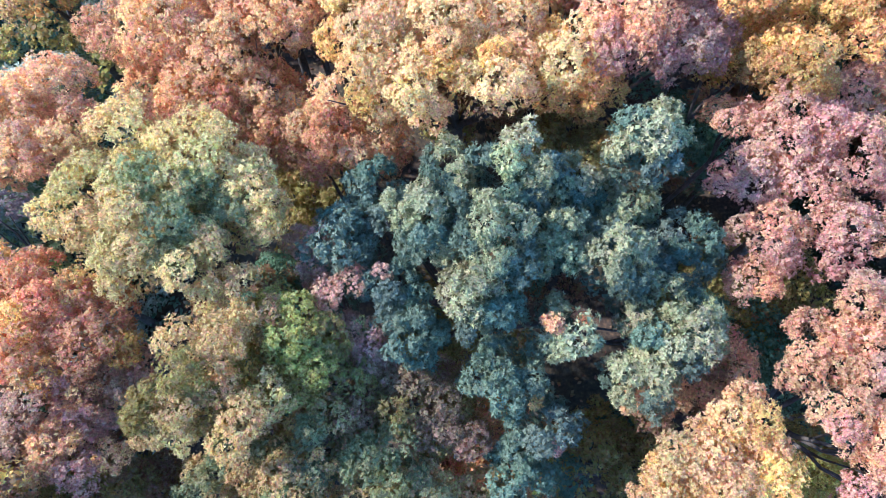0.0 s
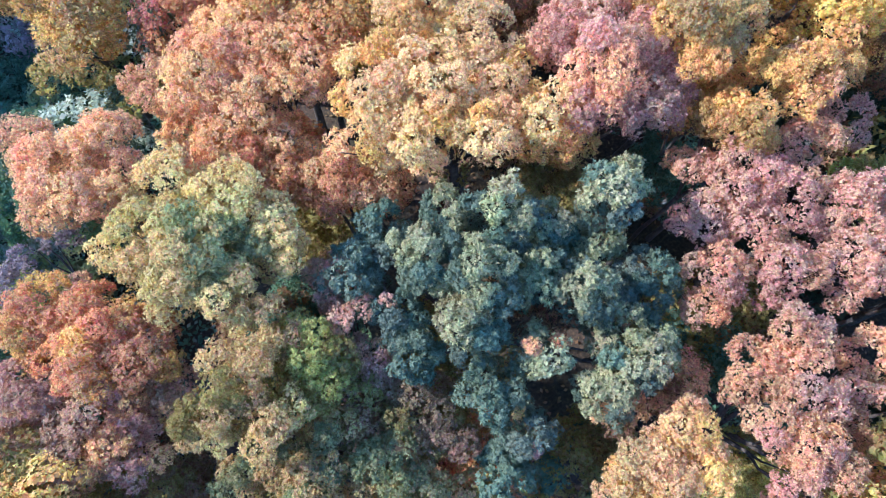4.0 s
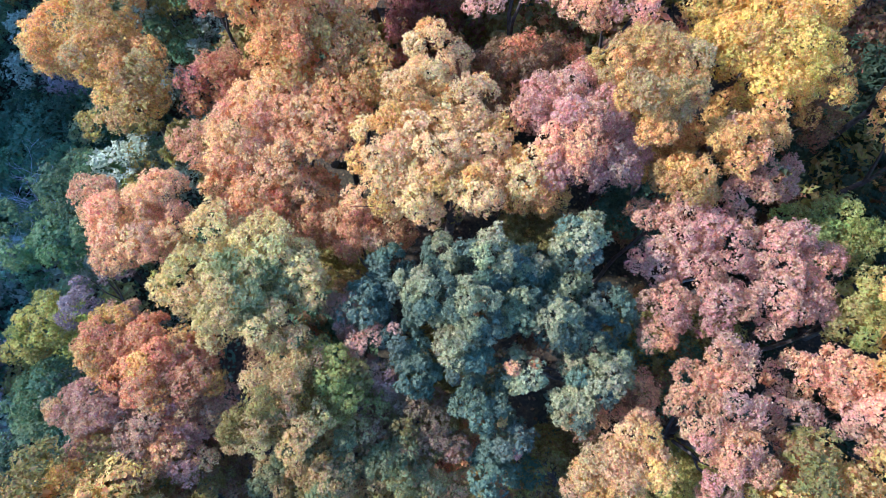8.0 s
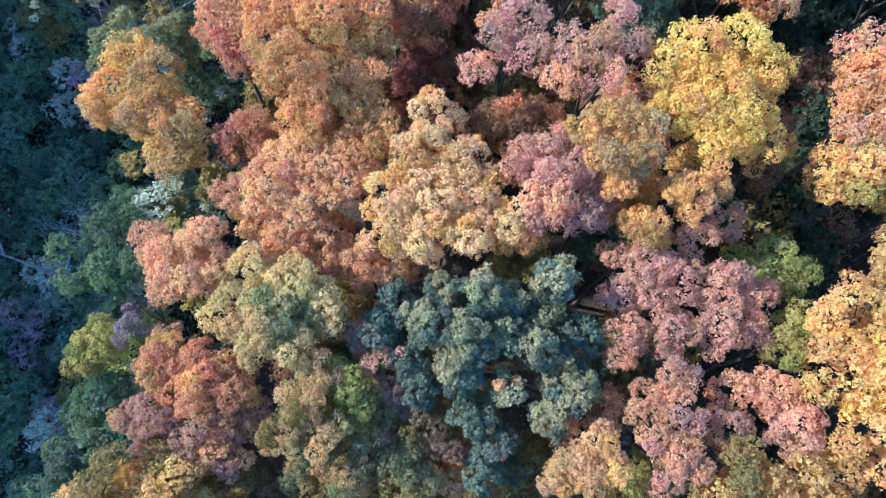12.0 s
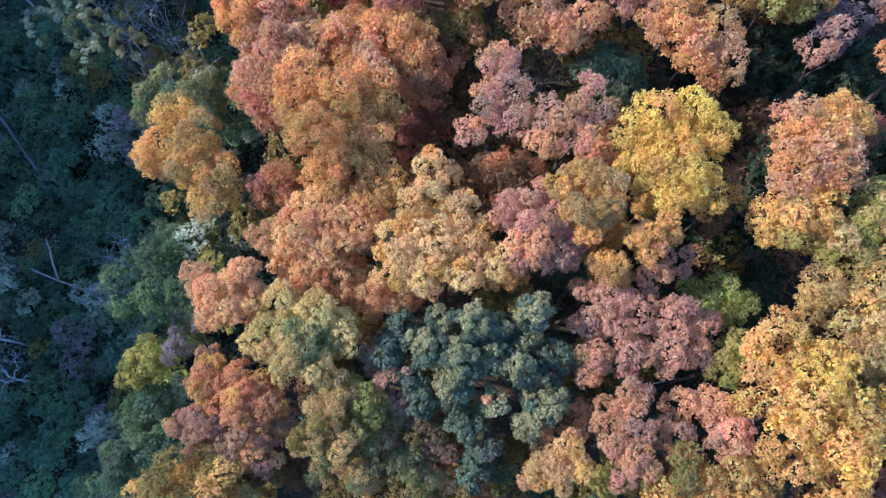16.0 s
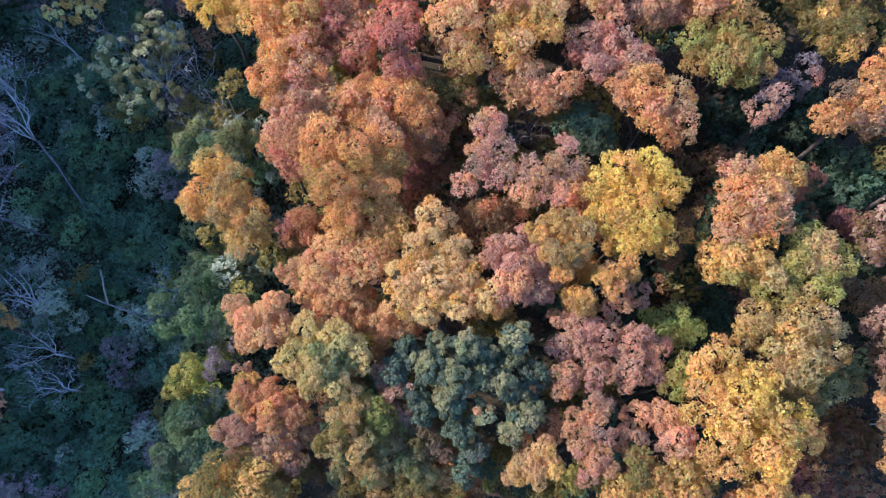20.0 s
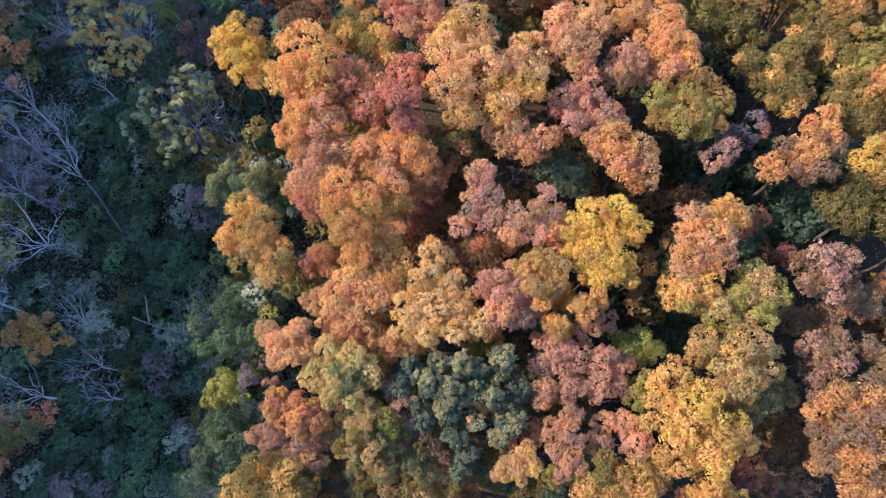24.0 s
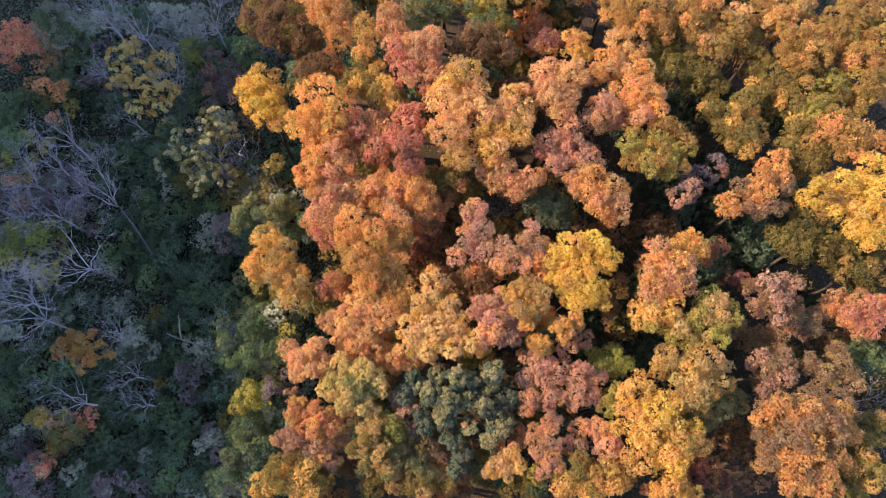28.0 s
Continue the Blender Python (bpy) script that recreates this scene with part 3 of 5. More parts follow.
crown(5.4, 12.2, "rose", "salmon", "fine", ((-1.5, 1.3, 16.2, 0.87), (-0.1, 1.8, 15.9, 1.13), (1.1, 0.6, 16.1, 1.14), (-0.3, -0.7, 16.7, 1.29), (-1.9, 0.5, 16.1, 0.71), (1.8, -0.3, 15.9, 0.90), (-0.5, -1.8, 16.4, 0.98), (1.0, -1.7, 16.0, 0.92)), share=0.25)
crown(8.1, 13.3, "gold", "beige", "fine", ((-1.5, 1.0, 17.1, 0.93), (-0.1, 1.3, 17.1, 1.28), (1.2, 0.8, 17.1, 0.93), (-0.4, -0.6, 17.4, 1.08), (0.9, -0.6, 17.1, 0.87), (-0.1, -1.6, 17.0, 0.71)), share=0.4)
crown(9.2, 10.0, "ochre", "gold", "fine", ((-0.1, -0.2, 16.3, 0.90), (-0.6, 0.4, 15.8, 0.62), (0.7, -0.2, 15.6, 0.58)))
crown(11.4, 11.6, "gold", "apricot", "fine", ((-0.1, -0.2, 16.4, 1.07), (1.1, 0.3, 16.3, 0.66), (-0.9, -0.1, 16.6, 0.61)), share=0.4)
crown(10.7, 7.2, "rose", "salmon", "fine", ((2.6, 3.7, 14.6, 0.98), (1.0, 2.5, 15.0, 0.99), (-2.6, 1.9, 14.6, 0.96), (-1.4, 1.2, 15.5, 1.07), (0.0, 0.5, 15.4, 1.06), (1.8, 0.2, 15.1, 1.26), (3.4, 0.0, 14.7, 1.05), (-2.5, 0.1, 14.9, 0.96), (-1.1, -0.4, 15.2, 0.87), (-2.4, -1.7, 15.1, 0.85), (-0.5, -1.6, 15.2, 1.00), (1.4, -1.5, 15.0, 1.16), (3.0, -1.6, 14.7, 0.87), (-2.7, -2.7, 14.6, 0.68)), thin=0.9, share=0.25)
crown(9.3, 1.3, "salmon", "rose", "fine", ((0.4, 2.2, 16.1, 0.86), (-0.8, 1.1, 16.0, 0.85), (0.3, 0.9, 16.3, 0.89), (-0.7, -0.2, 16.5, 0.73), (0.2, -0.8, 16.3, 0.78), (0.9, -1.4, 16.2, 0.58), (-0.2, -1.7, 16.0, 0.67)), share=0.3, thin=0.95)
crown(12.1, 1.6, "salmon", "rose", "fine", ((0.4, 1.4, 14.9, 0.96), (-0.1, -0.1, 15.4, 0.96), (0.4, -1.3, 14.8, 0.77), (-0.9, 0.0, 15.2, 0.62)), share=0.4, thin=0.85)
crown(14.2, 1.8, "salmon", "rose", "fine", ((0.0, 1.1, 15.3, 0.98), (0.4, -0.2, 15.8, 1.00), (-0.3, -1.0, 15.6, 0.72)), share=0.4, thin=0.85)
crown(5.9, 0.0, "apricot", "gold", "fine", ((0.6, 0.9, 16.1, 0.85), (-0.5, 0.1, 16.0, 0.87), (0.9, 0.0, 16.0, 0.87), (-1.1, -0.4, 15.9, 0.72), (0.0, -0.5, 16.1, 0.74)), share=0.35)
crown(10.0, -0.2, "lemon", "olive", "fine", ((0.1, 0.5, 11.6, 1.00), (-0.7, -0.4, 11.8, 0.94), (0.7, -0.2, 11.5, 0.80)))
crown(3.7, 9.1, "olive", "gold", "fine", ((0.1, 0.5, 13.0, 1.16), (0.7, -0.3, 13.3, 0.80), (-0.7, -0.1, 13.2, 0.85)))
crown(10.6, 13.6, "gold", "olive", "mid", ((-1.7, -0.7, 12.8, 0.99), (-0.4, -0.5, 12.9, 0.76), (2.2, 1.4, 12.6, 0.93)))
crown(12.8, 16.5, "yellow", "gold", "mid", ((-2.2, 1.2, 16.5, 1.27), (-0.6, 2.2, 16.6, 1.27), (1.5, 2.6, 16.5, 1.34), (2.7, 1.3, 16.4, 1.21), (0.2, 0.4, 16.6, 1.50), (-1.5, -0.9, 16.5, 1.43), (0.5, -1.5, 16.9, 1.59), (1.8, -2.4, 16.4, 1.11), (-0.4, -3.0, 16.6, 1.22), (-2.0, -0.4, 16.5, 0.87)), share=0.15)
crown(16.5, 15.1, "brown", "gold", "mid", ((0.4, 1.0, 13.3, 1.15), (-0.4, -0.9, 13.3, 1.00)))
crown(-15.1, 17.4, "gold", "beige", "mid", ((-1.2, 3.1, 13.4, 1.33), (0.6, 1.3, 13.9, 1.57), (-1.5, 0.3, 13.7, 1.43), (0.5, -0.8, 13.9, 1.54), (1.9, -1.3, 13.7, 1.54), (1.7, -2.5, 13.2, 1.28), (-2.2, -0.2, 13.7, 0.95)), share=0.35)
crown(-6.7, 18.3, "orange", "gold", "mid", ((-0.9, 2.4, 17.3, 1.46), (-1.1, 0.3, 17.2, 1.32), (0.9, 1.2, 17.5, 1.44), (0.1, -1.3, 17.6, 1.59), (0.9, -2.7, 17.0, 1.23)), share=0.3)
crown(-4.0, 18.4, "gold", "orange", "mid", ((-0.5, 0.9, 15.7, 1.37), (-0.8, -1.1, 16.0, 1.34), (0.9, 1.3, 15.6, 1.19), (0.5, -1.0, 16.2, 1.02)), share=0.4)
crown(-4.2, 22.0, "salmon", "orange", "mid", ((0.4, -0.6, 16.2, 1.38), (-0.4, 0.6, 15.9, 1.01)))
crown(-10.2, 23.5, "salmon", "rose", "mid", ((0.1, 0.4, 15.7, 1.63), (0.9, -1.2, 15.6, 1.21), (-1.0, 0.8, 15.6, 0.89)))
crown(-11.3, 25.4, "orange", "gold", "mid", ((-0.6, 0.2, 16.0, 1.50), (0.0, -1.2, 16.0, 1.02), (0.6, 1.1, 15.6, 1.04)))
crown(-10.8, 21.1, "rust", "red", "mid", ((-0.5, 0.9, 13.7, 1.69), (0.6, -0.8, 14.1, 1.24)))
crown(-9.1, 15.8, "rust", "red", "mid", ((-0.7, -0.1, 13.2, 1.35), (0.1, 0.6, 13.6, 0.94), (0.5, -0.7, 13.2, 0.88)))
crown(-6.2, 24.8, "orange", "rust", "mid", ((0.1, -0.1, 15.6, 1.30), (-1.1, -1.0, 15.2, 1.17), (1.0, 1.2, 15.3, 1.05)))
crown(-1.9, 25.0, "orange", "rust", "mid", ((-0.8, -0.3, 15.4, 1.86), (0.8, -1.1, 15.4, 1.23), (-0.1, 1.3, 15.1, 1.26)))
crown(-0.7, 22.7, "rust", "brown", "mid", ((-0.1, -0.5, 14.3, 1.59), (1.0, 1.3, 13.8, 1.21), (-0.9, -0.8, 14.2, 1.18)))
crown(-1.0, 20.9, "crimson", "brown", "mid", ((0.6, 0.1, 12.0, 1.60), (-0.5, -0.2, 11.8, 1.09)))
crown(1.6, 26.9, "olive", "rust", "mid", ((-0.1, -0.3, 13.5, 1.75), (1.0, -1.0, 12.9, 1.18), (-0.8, 1.4, 12.9, 1.20)))
crown(3.2, 19.9, "rose", "salmon", "mid", ((-0.1, 1.5, 16.9, 1.16), (0.8, 0.3, 17.0, 1.15), (-0.9, -0.9, 17.1, 1.26), (1.0, -1.4, 16.9, 1.14), (-1.2, -2.2, 16.3, 0.96), (0.5, 2.7, 16.5, 0.92)), thin=0.9)
crown(7.6, 18.5, "rose", "salmon", "mid", ((0.9, 1.9, 16.8, 1.03), (-0.5, 0.0, 17.0, 1.32), (1.5, 0.4, 16.6, 1.02), (-1.8, -1.0, 16.7, 1.13), (0.1, -1.4, 17.1, 0.99)), thin=0.85)
crown(4.0, 16.6, "brown", "rust", "mid", ((-0.2, -0.5, 13.7, 1.47), (1.2, 0.3, 13.7, 1.01), (-1.2, 0.3, 13.7, 0.88)))
crown(9.4, 12.6, "gold", "brown", "mid", ((-0.8, -0.4, 13.9, 1.29), (0.8, 0.4, 13.6, 1.05)))
crown(15.8, 8.9, "lime", "lemon", "mid", ((0.5, 0.4, 13.1, 1.29), (-0.6, -0.6, 13.2, 1.27), (1.3, -0.3, 13.2, 0.96), (-1.1, 0.7, 12.7, 0.85)), share=0.3)
crown(6.3, 2.0, "salmon", "brown", "mid", ((1.0, 0.3, 13.7, 0.89), (-0.9, -0.4, 14.0, 0.76)))
crown(-18.0, 35.5, "yellow", "gold", "far", ((-0.3, 1.8, 13.6, 2.00), (0.2, -0.8, 13.6, 2.20), (1.7, -1.9, 13.2, 1.39), (-1.7, 0.8, 13.6, 1.40)), share=0.4)
crown(-17.3, 46.7, "brown", "olive", "far", ((-0.2, -0.9, 11.6, 2.88), (-3.0, 0.7, 10.9, 2.42), (2.4, -1.8, 11.3, 2.50), (0.8, 2.1, 11.1, 1.91)))
crown(-13.2, 39.7, "brown", "rust", "far", ((0.8, 0.3, 12.5, 2.05), (-0.7, -0.4, 12.7, 1.56)))
crown(-11.6, 31.3, "orange", "gold", "far", ((0.2, 2.1, 16.4, 2.66), (-1.2, -0.2, 16.7, 1.96), (1.5, -0.3, 16.4, 1.86), (-0.3, -1.5, 16.7, 1.51)), share=0.35)
crown(-10.7, 27.0, "orange", "salmon", "far", ((-0.2, 1.2, 15.8, 2.18), (-1.1, -0.8, 15.7, 1.73), (1.3, -0.3, 15.9, 1.73)), share=0.3)
crown(-9.7, 23.5, "salmon", "red", "far", ((0.0, 0.2, 15.4, 1.93), (-1.1, -1.6, 15.1, 1.49), (1.1, 1.4, 15.3, 1.29)))
crown(-3.8, 24.4, "salmon", "orange", "far", ((-2.8, -0.3, 14.9, 1.84), (1.0, 0.1, 15.0, 1.84), (2.5, -0.8, 14.8, 1.40), (-0.7, 0.9, 15.2, 1.30)))
crown(-7.2, 30.7, "red", "rust", "far", ((-0.4, 0.8, 15.2, 2.01), (1.0, -1.7, 15.1, 1.77), (1.3, 1.1, 15.0, 1.46), (-1.8, -0.1, 14.7, 1.34)), share=0.5)
crown(-3.2, 29.5, "red", "crimson", "far", ((0.4, 2.6, 15.9, 1.55), (0.3, -0.6, 16.6, 1.73), (0.4, -2.6, 15.9, 1.30), (-0.9, 0.5, 16.5, 1.09)), share=0.25)
crown(2.2, 32.4, "apricot", "gold", "far", ((0.2, 3.8, 16.7, 2.01), (-1.1, 1.2, 16.8, 2.31), (1.4, -0.4, 16.9, 2.18), (-1.4, -2.4, 16.7, 2.17), (-0.2, -4.5, 16.2, 1.73), (1.1, 2.1, 16.9, 1.55)), share=0.4)
crown(6.4, 31.4, "gold", "apricot", "far", ((1.2, 3.0, 15.9, 1.68), (1.1, -0.5, 16.4, 1.75), (-0.7, -1.0, 16.1, 1.53), (-1.5, -2.5, 16.0, 1.85), (-0.1, 1.3, 16.3, 1.43)), share=0.4)
crown(-0.1, 26.2, "brown", "olive", "far", ((-0.7, 0.3, 13.9, 1.44), (0.7, -0.3, 13.8, 1.22)))
crown(-2.3, 38.8, "salmon", "red", "far", ((0.3, 0.6, 16.2, 2.28), (-1.8, 1.0, 16.3, 1.60), (1.1, -2.1, 16.0, 1.81), (-1.0, -2.0, 16.2, 1.58), (1.3, 2.6, 15.8, 1.39)), share=0.3)
crown(-7.6, 40.9, "gold", "orange", "far", ((-0.1, 2.0, 16.1, 1.16), (0.3, -0.1, 16.5, 1.14), (-0.1, -1.9, 16.4, 1.02)))
crown(-6.3, 36.0, "gold", "olive", "far", ((-0.7, 1.5, 15.1, 1.95), (0.9, -0.8, 15.6, 1.69), (-2.1, 0.5, 15.0, 1.38), (2.0, -1.4, 15.0, 1.36)))
crown(-11.3, 43.5, "orange", "rust", "far", ((0.2, 0.5, 16.4, 2.10), (1.3, -1.9, 16.2, 1.62), (-1.5, 1.5, 16.0, 1.41)))
crown(-5.0, 43.2, "rust", "salmon", "far", ((-0.2, 1.2, 15.7, 1.41), (-0.7, -0.9, 16.0, 1.16), (0.7, -0.3, 15.6, 1.05)))
crown(-1.6, 45.9, "sage", "green", "far", ((-0.7, 0.3, 14.0, 1.70), (-1.0, -1.5, 13.6, 1.33), (1.7, 1.2, 13.5, 1.47)))
crown(5.3, 46.5, "lemon", "green", "far", ((0.2, 0.2, 13.7, 2.08), (1.5, -1.1, 13.3, 1.34), (-1.6, 0.7, 13.8, 1.47)))
crown(4.4, 41.5, "brown", "olive", "far", ((-0.1, 0.5, 14.6, 2.13), (2.0, -0.6, 14.2, 1.65), (-1.9, 0.0, 14.3, 1.42)))
crown(11.1, 42.3, "crimson", "rust", "far", ((0.5, 0.2, 14.0, 1.43), (-0.5, -0.2, 13.6, 1.08)))
crown(14.3, 40.7, "gold", "orange", "far", ((-0.3, 0.7, 15.3, 1.52), (0.4, -0.6, 15.3, 1.16)))
crown(11.7, 34.9, "salmon", "apricot", "far", ((-0.8, 1.9, 16.4, 1.80), (1.5, 1.5, 16.6, 1.90), (0.1, -0.8, 16.8, 1.88), (0.6, -2.5, 16.4, 1.43), (-1.4, 0.1, 16.3, 1.23)), share=0.4)
crown(17.9, 38.3, "orange", "apricot", "far", ((1.1, 2.0, 16.3, 2.06), (-0.8, -0.2, 16.5, 1.81), (1.5, -0.7, 16.4, 1.69), (-1.9, -1.0, 16.2, 1.24)), share=0.4)
crown(19.7, 33.7, "orange", "salmon", "far", ((0.3, 0.6, 17.0, 1.87), (-1.1, 1.6, 16.4, 1.56), (1.1, -1.1, 16.8, 1.31), (-0.3, -1.1, 16.7, 1.31)), share=0.3)
crown(16.5, 32.7, "salmon", "rose", "far", ((-0.1, 0.4, 15.9, 1.89), (-1.3, -0.5, 15.8, 1.33), (1.3, 0.2, 15.7, 1.45)))
crown(12.4, 29.1, "rose", "red", "far", ((-1.5, 0.6, 15.3, 1.66), (0.8, 0.3, 15.5, 1.54), (1.9, -0.9, 15.2, 1.54), (-0.9, -1.4, 15.5, 1.20), (0.0, 1.2, 15.8, 1.10)))
crown(21.0, 28.7, "ochre", "lemon", "far", ((-2.1, 1.1, 16.0, 1.42), (0.7, 1.9, 16.0, 1.75), (2.5, 0.7, 15.8, 1.53), (-0.3, -1.0, 16.4, 1.83), (1.5, -1.6, 15.8, 1.41), (-2.3, -0.8, 15.8, 1.09)), share=0.35)
crown(7.2, 25.9, "salmon", "rust", "far", ((-1.5, 0.8, 15.1, 1.85), (-0.1, -0.6, 15.5, 1.51), (1.7, -0.1, 15.4, 1.41)))
crown(15.1, 24.2, "orange", "salmon", "far", ((-0.9, 1.0, 16.2, 1.81), (1.2, 0.3, 16.2, 1.70), (1.7, -1.5, 15.7, 1.38), (-2.0, 1.6, 15.9, 1.18), (0.0, -1.2, 16.2, 1.26)), share=0.4)
crown(11.4, 23.7, "shade", "teal", "far", ((-0.6, 0.4, 12.7, 1.90), (0.6, -0.5, 12.6, 1.22)))
crown(24.9, 25.7, "mauve", "rose", "far", ((0.2, 0.3, 14.9, 1.74), (1.7, 2.0, 14.5, 1.44), (-1.5, -1.1, 14.6, 1.30), (-0.4, -1.3, 14.6, 1.19)), thin=0.55)
crown(30.3, 24.9, "orange", "umber", "far", ((1.7, 2.5, 16.0, 1.51), (0.4, 0.9, 16.2, 1.39), (-1.7, -0.9, 16.2, 1.69), (0.2, -1.1, 16.2, 1.79), (-3.1, -1.8, 16.0, 1.16), (2.2, 0.5, 16.4, 1.06)), share=0.4)
crown(29.3, 31.8, "olive", "gold", "far", ((-2.1, 2.2, 15.1, 1.47), (-0.7, 1.1, 15.2, 1.57), (0.1, -0.8, 15.3, 1.78), (1.9, -0.4, 15.1, 1.45), (0.7, -2.2, 15.4, 1.32)), share=0.5)
crown(20.2, 43.4, "ochre", "orange", "far", ((-1.8, 1.5, 16.5, 1.86), (0.6, 0.3, 17.2, 2.07), (-1.2, -0.8, 17.0, 1.49), (2.4, -1.0, 16.6, 1.49)))
crown(26.0, 43.5, "ochre", "orange", "far", ((-0.9, 0.0, 17.0, 1.95), (1.1, 1.1, 16.5, 1.74), (-0.3, -1.1, 16.7, 1.49)))
crown(28.8, 42.0, "ochre", "apricot", "far", ((0.5, 0.4, 16.2, 2.08), (-0.8, -1.5, 16.1, 1.61), (2.3, 1.8, 15.8, 1.64), (-2.1, -0.8, 16.0, 1.27)))
crown(23.7, 40.3, "olive", "lemon", "far", ((-0.8, 1.1, 14.3, 1.89), (1.1, 1.9, 14.2, 1.66), (-0.3, -1.6, 14.8, 1.62), (-1.8, -0.6, 14.2, 1.29), (1.9, -0.7, 14.4, 1.40)))
crown(27.4, 38.1, "olive", "brown", "far", ((0.1, 0.8, 14.0, 1.76), (-1.2, -0.1, 13.8, 1.41), (1.2, -0.7, 13.7, 1.29)))
crown(32.3, 41.3, "olive", "gold", "far", ((-0.3, 0.0, 15.1, 1.52), (0.5, -1.8, 14.7, 1.63), (-0.2, 2.0, 14.7, 1.30)))
crown(35.4, 44.6, "ochre", "apricot", "far", ((-1.9, 0.4, 16.1, 1.52), (0.5, 0.1, 16.5, 1.98), (-0.9, -1.5, 16.4, 1.62), (2.3, 1.2, 16.0, 1.29)))
crown(37.0, 40.1, "ochre", "orange", "far", ((-1.5, 0.4, 16.6, 1.94), (1.1, 2.0, 16.4, 1.84), (0.3, -1.1, 16.9, 1.80), (-1.8, -1.5, 16.5, 1.58), (1.7, 0.3, 16.4, 1.37)))
crown(34.4, 36.2, "olive", "gold", "far", ((-0.4, 1.3, 15.2, 1.83), (1.2, 0.1, 15.5, 1.93), (-2.0, 0.0, 15.2, 1.48), (0.8, -1.6, 15.3, 1.47), (3.8, 1.5, 15.0, 1.50), (-3.5, -1.2, 15.0, 1.48)))
crown(42.6, 43.2, "ochre", "lemon", "far", ((-1.3, 0.6, 16.4, 1.97), (1.2, 1.7, 16.4, 1.75), (-2.1, -1.3, 16.2, 1.61), (-0.2, -1.1, 16.4, 1.73), (2.3, -0.1, 16.4, 1.62)))
crown(43.0, 39.8, "ochre", "orange", "far", ((1.3, 1.4, 15.8, 1.85), (-0.9, -0.7, 16.5, 1.70), (1.7, -0.9, 15.8, 1.37), (-2.0, 0.1, 15.7, 1.50)))
crown(38.1, 34.8, "lemon", "olive", "far", ((0.5, 0.3, 16.0, 1.68), (-0.8, -0.9, 15.9, 1.23), (1.7, 2.1, 15.3, 1.25), (-1.5, -1.6, 15.4, 1.23)))
crown(42.2, 35.5, "ochre", "yellow", "far", ((-0.1, 0.3, 16.4, 1.90), (-1.1, -1.2, 16.3, 1.33), (1.3, 0.9, 16.1, 1.24)))
crown(39.0, 30.1, "ochre", "orange", "far", ((-0.6, 1.4, 16.7, 1.74), (-1.7, -0.1, 16.8, 1.51), (0.7, 0.2, 16.9, 1.62), (2.1, 0.0, 16.6, 1.30), (-0.2, -1.6, 16.9, 1.28)), share=0.4)
crown(35.4, 29.2, "olive", "gold", "far", ((0.4, 2.4, 14.8, 1.68), (0.6, 0.3, 15.4, 1.65), (-1.3, 0.0, 15.3, 1.32), (1.1, -1.3, 15.0, 1.43), (-0.8, -1.6, 14.8, 1.21)))
crown(36.8, 23.9, "yellow", "ochre", "far", ((0.6, 1.0, 16.4, 1.80), (-1.4, 0.1, 16.4, 1.58), (-0.7, -1.2, 16.1, 1.37), (1.5, -0.1, 16.2, 1.37)), share=0.5)
crown(39.7, 22.5, "yellow", "gold", "far", ((0.9, 4.2, 16.9, 1.70), (0.7, 1.5, 17.2, 1.56), (-0.6, -0.6, 17.0, 1.65), (-0.3, -2.8, 17.1, 1.63), (-1.4, -2.0, 17.0, 1.23), (0.7, -0.5, 17.4, 1.23)), share=0.3)
# the next two crowns' shade is put into a darker olive leaf colour
crown(34.8, 20.3, "olive_shade", "olive", "far", ((-0.4, 1.1, 15.0, 1.81), (1.8, 1.0, 14.7, 1.81), (-1.8, -0.9, 15.1, 1.47), (0.3, -1.1, 15.0, 1.58), (-2.6, 0.5, 14.4, 1.28), (2.6, -0.7, 14.7, 1.38)))
crown(39.0, 17.3, "olive_shade", "ochre", "far", ((-0.5, 0.1, 14.8, 1.77), (1.5, 0.2, 14.6, 1.57), (-1.6, 1.0, 14.4, 1.27), (0.7, -1.4, 14.5, 1.15)))
crown(20.2, 16.0, "orange", "salmon", "far", ((-0.5, 1.9, 16.8, 1.42), (1.1, 0.9, 16.9, 1.61), (-0.5, -0.2, 17.0, 1.60), (1.2, -0.7, 17.1, 1.29), (-1.2, -1.9, 16.5, 1.20)), share=0.5)
crown(23.4, 19.7, "gold", "orange", "far", ((-0.7, -0.1, 15.2, 1.16), (0.6, -0.5, 15.5, 1.15), (0.2, 0.6, 15.5, 0.84)))
crown(19.7, 12.8, "gold", "lemon", "far", ((-0.3, -0.2, 16.3, 1.49), (0.8, 0.9, 16.1, 1.31), (-1.6, 0.2, 15.7, 1.21), (1.0, -0.8, 15.8, 1.20)), share=0.3)
crown(23.2, 12.1, "lemon", "beige", "far", ((1.2, 1.9, 15.9, 1.41), (2.2, 0.6, 16.2, 1.50), (0.0, 0.5, 16.6, 1.19), (-1.7, -1.2, 16.2, 1.48), (-0.7, -0.4, 16.2, 1.09), (1.2, -1.2, 16.4, 1.18), (-2.3, 0.1, 16.1, 1.00)), share=0.5)
crown(26.5, 19.8, "red", "green", "far", ((0.4, 0.3, 12.7, 1.20), (-0.4, -0.4, 12.5, 0.98)))
crown(30.0, 14.1, "clay", "brown", "far", ((-1.1, 0.5, 16.8, 1.45), (1.1, 1.4, 16.6, 1.31), (-0.1, -1.0, 16.8, 1.43), (1.8, -0.3, 16.2, 1.00), (-1.9, -0.7, 16.5, 0.85)), share=0.4)
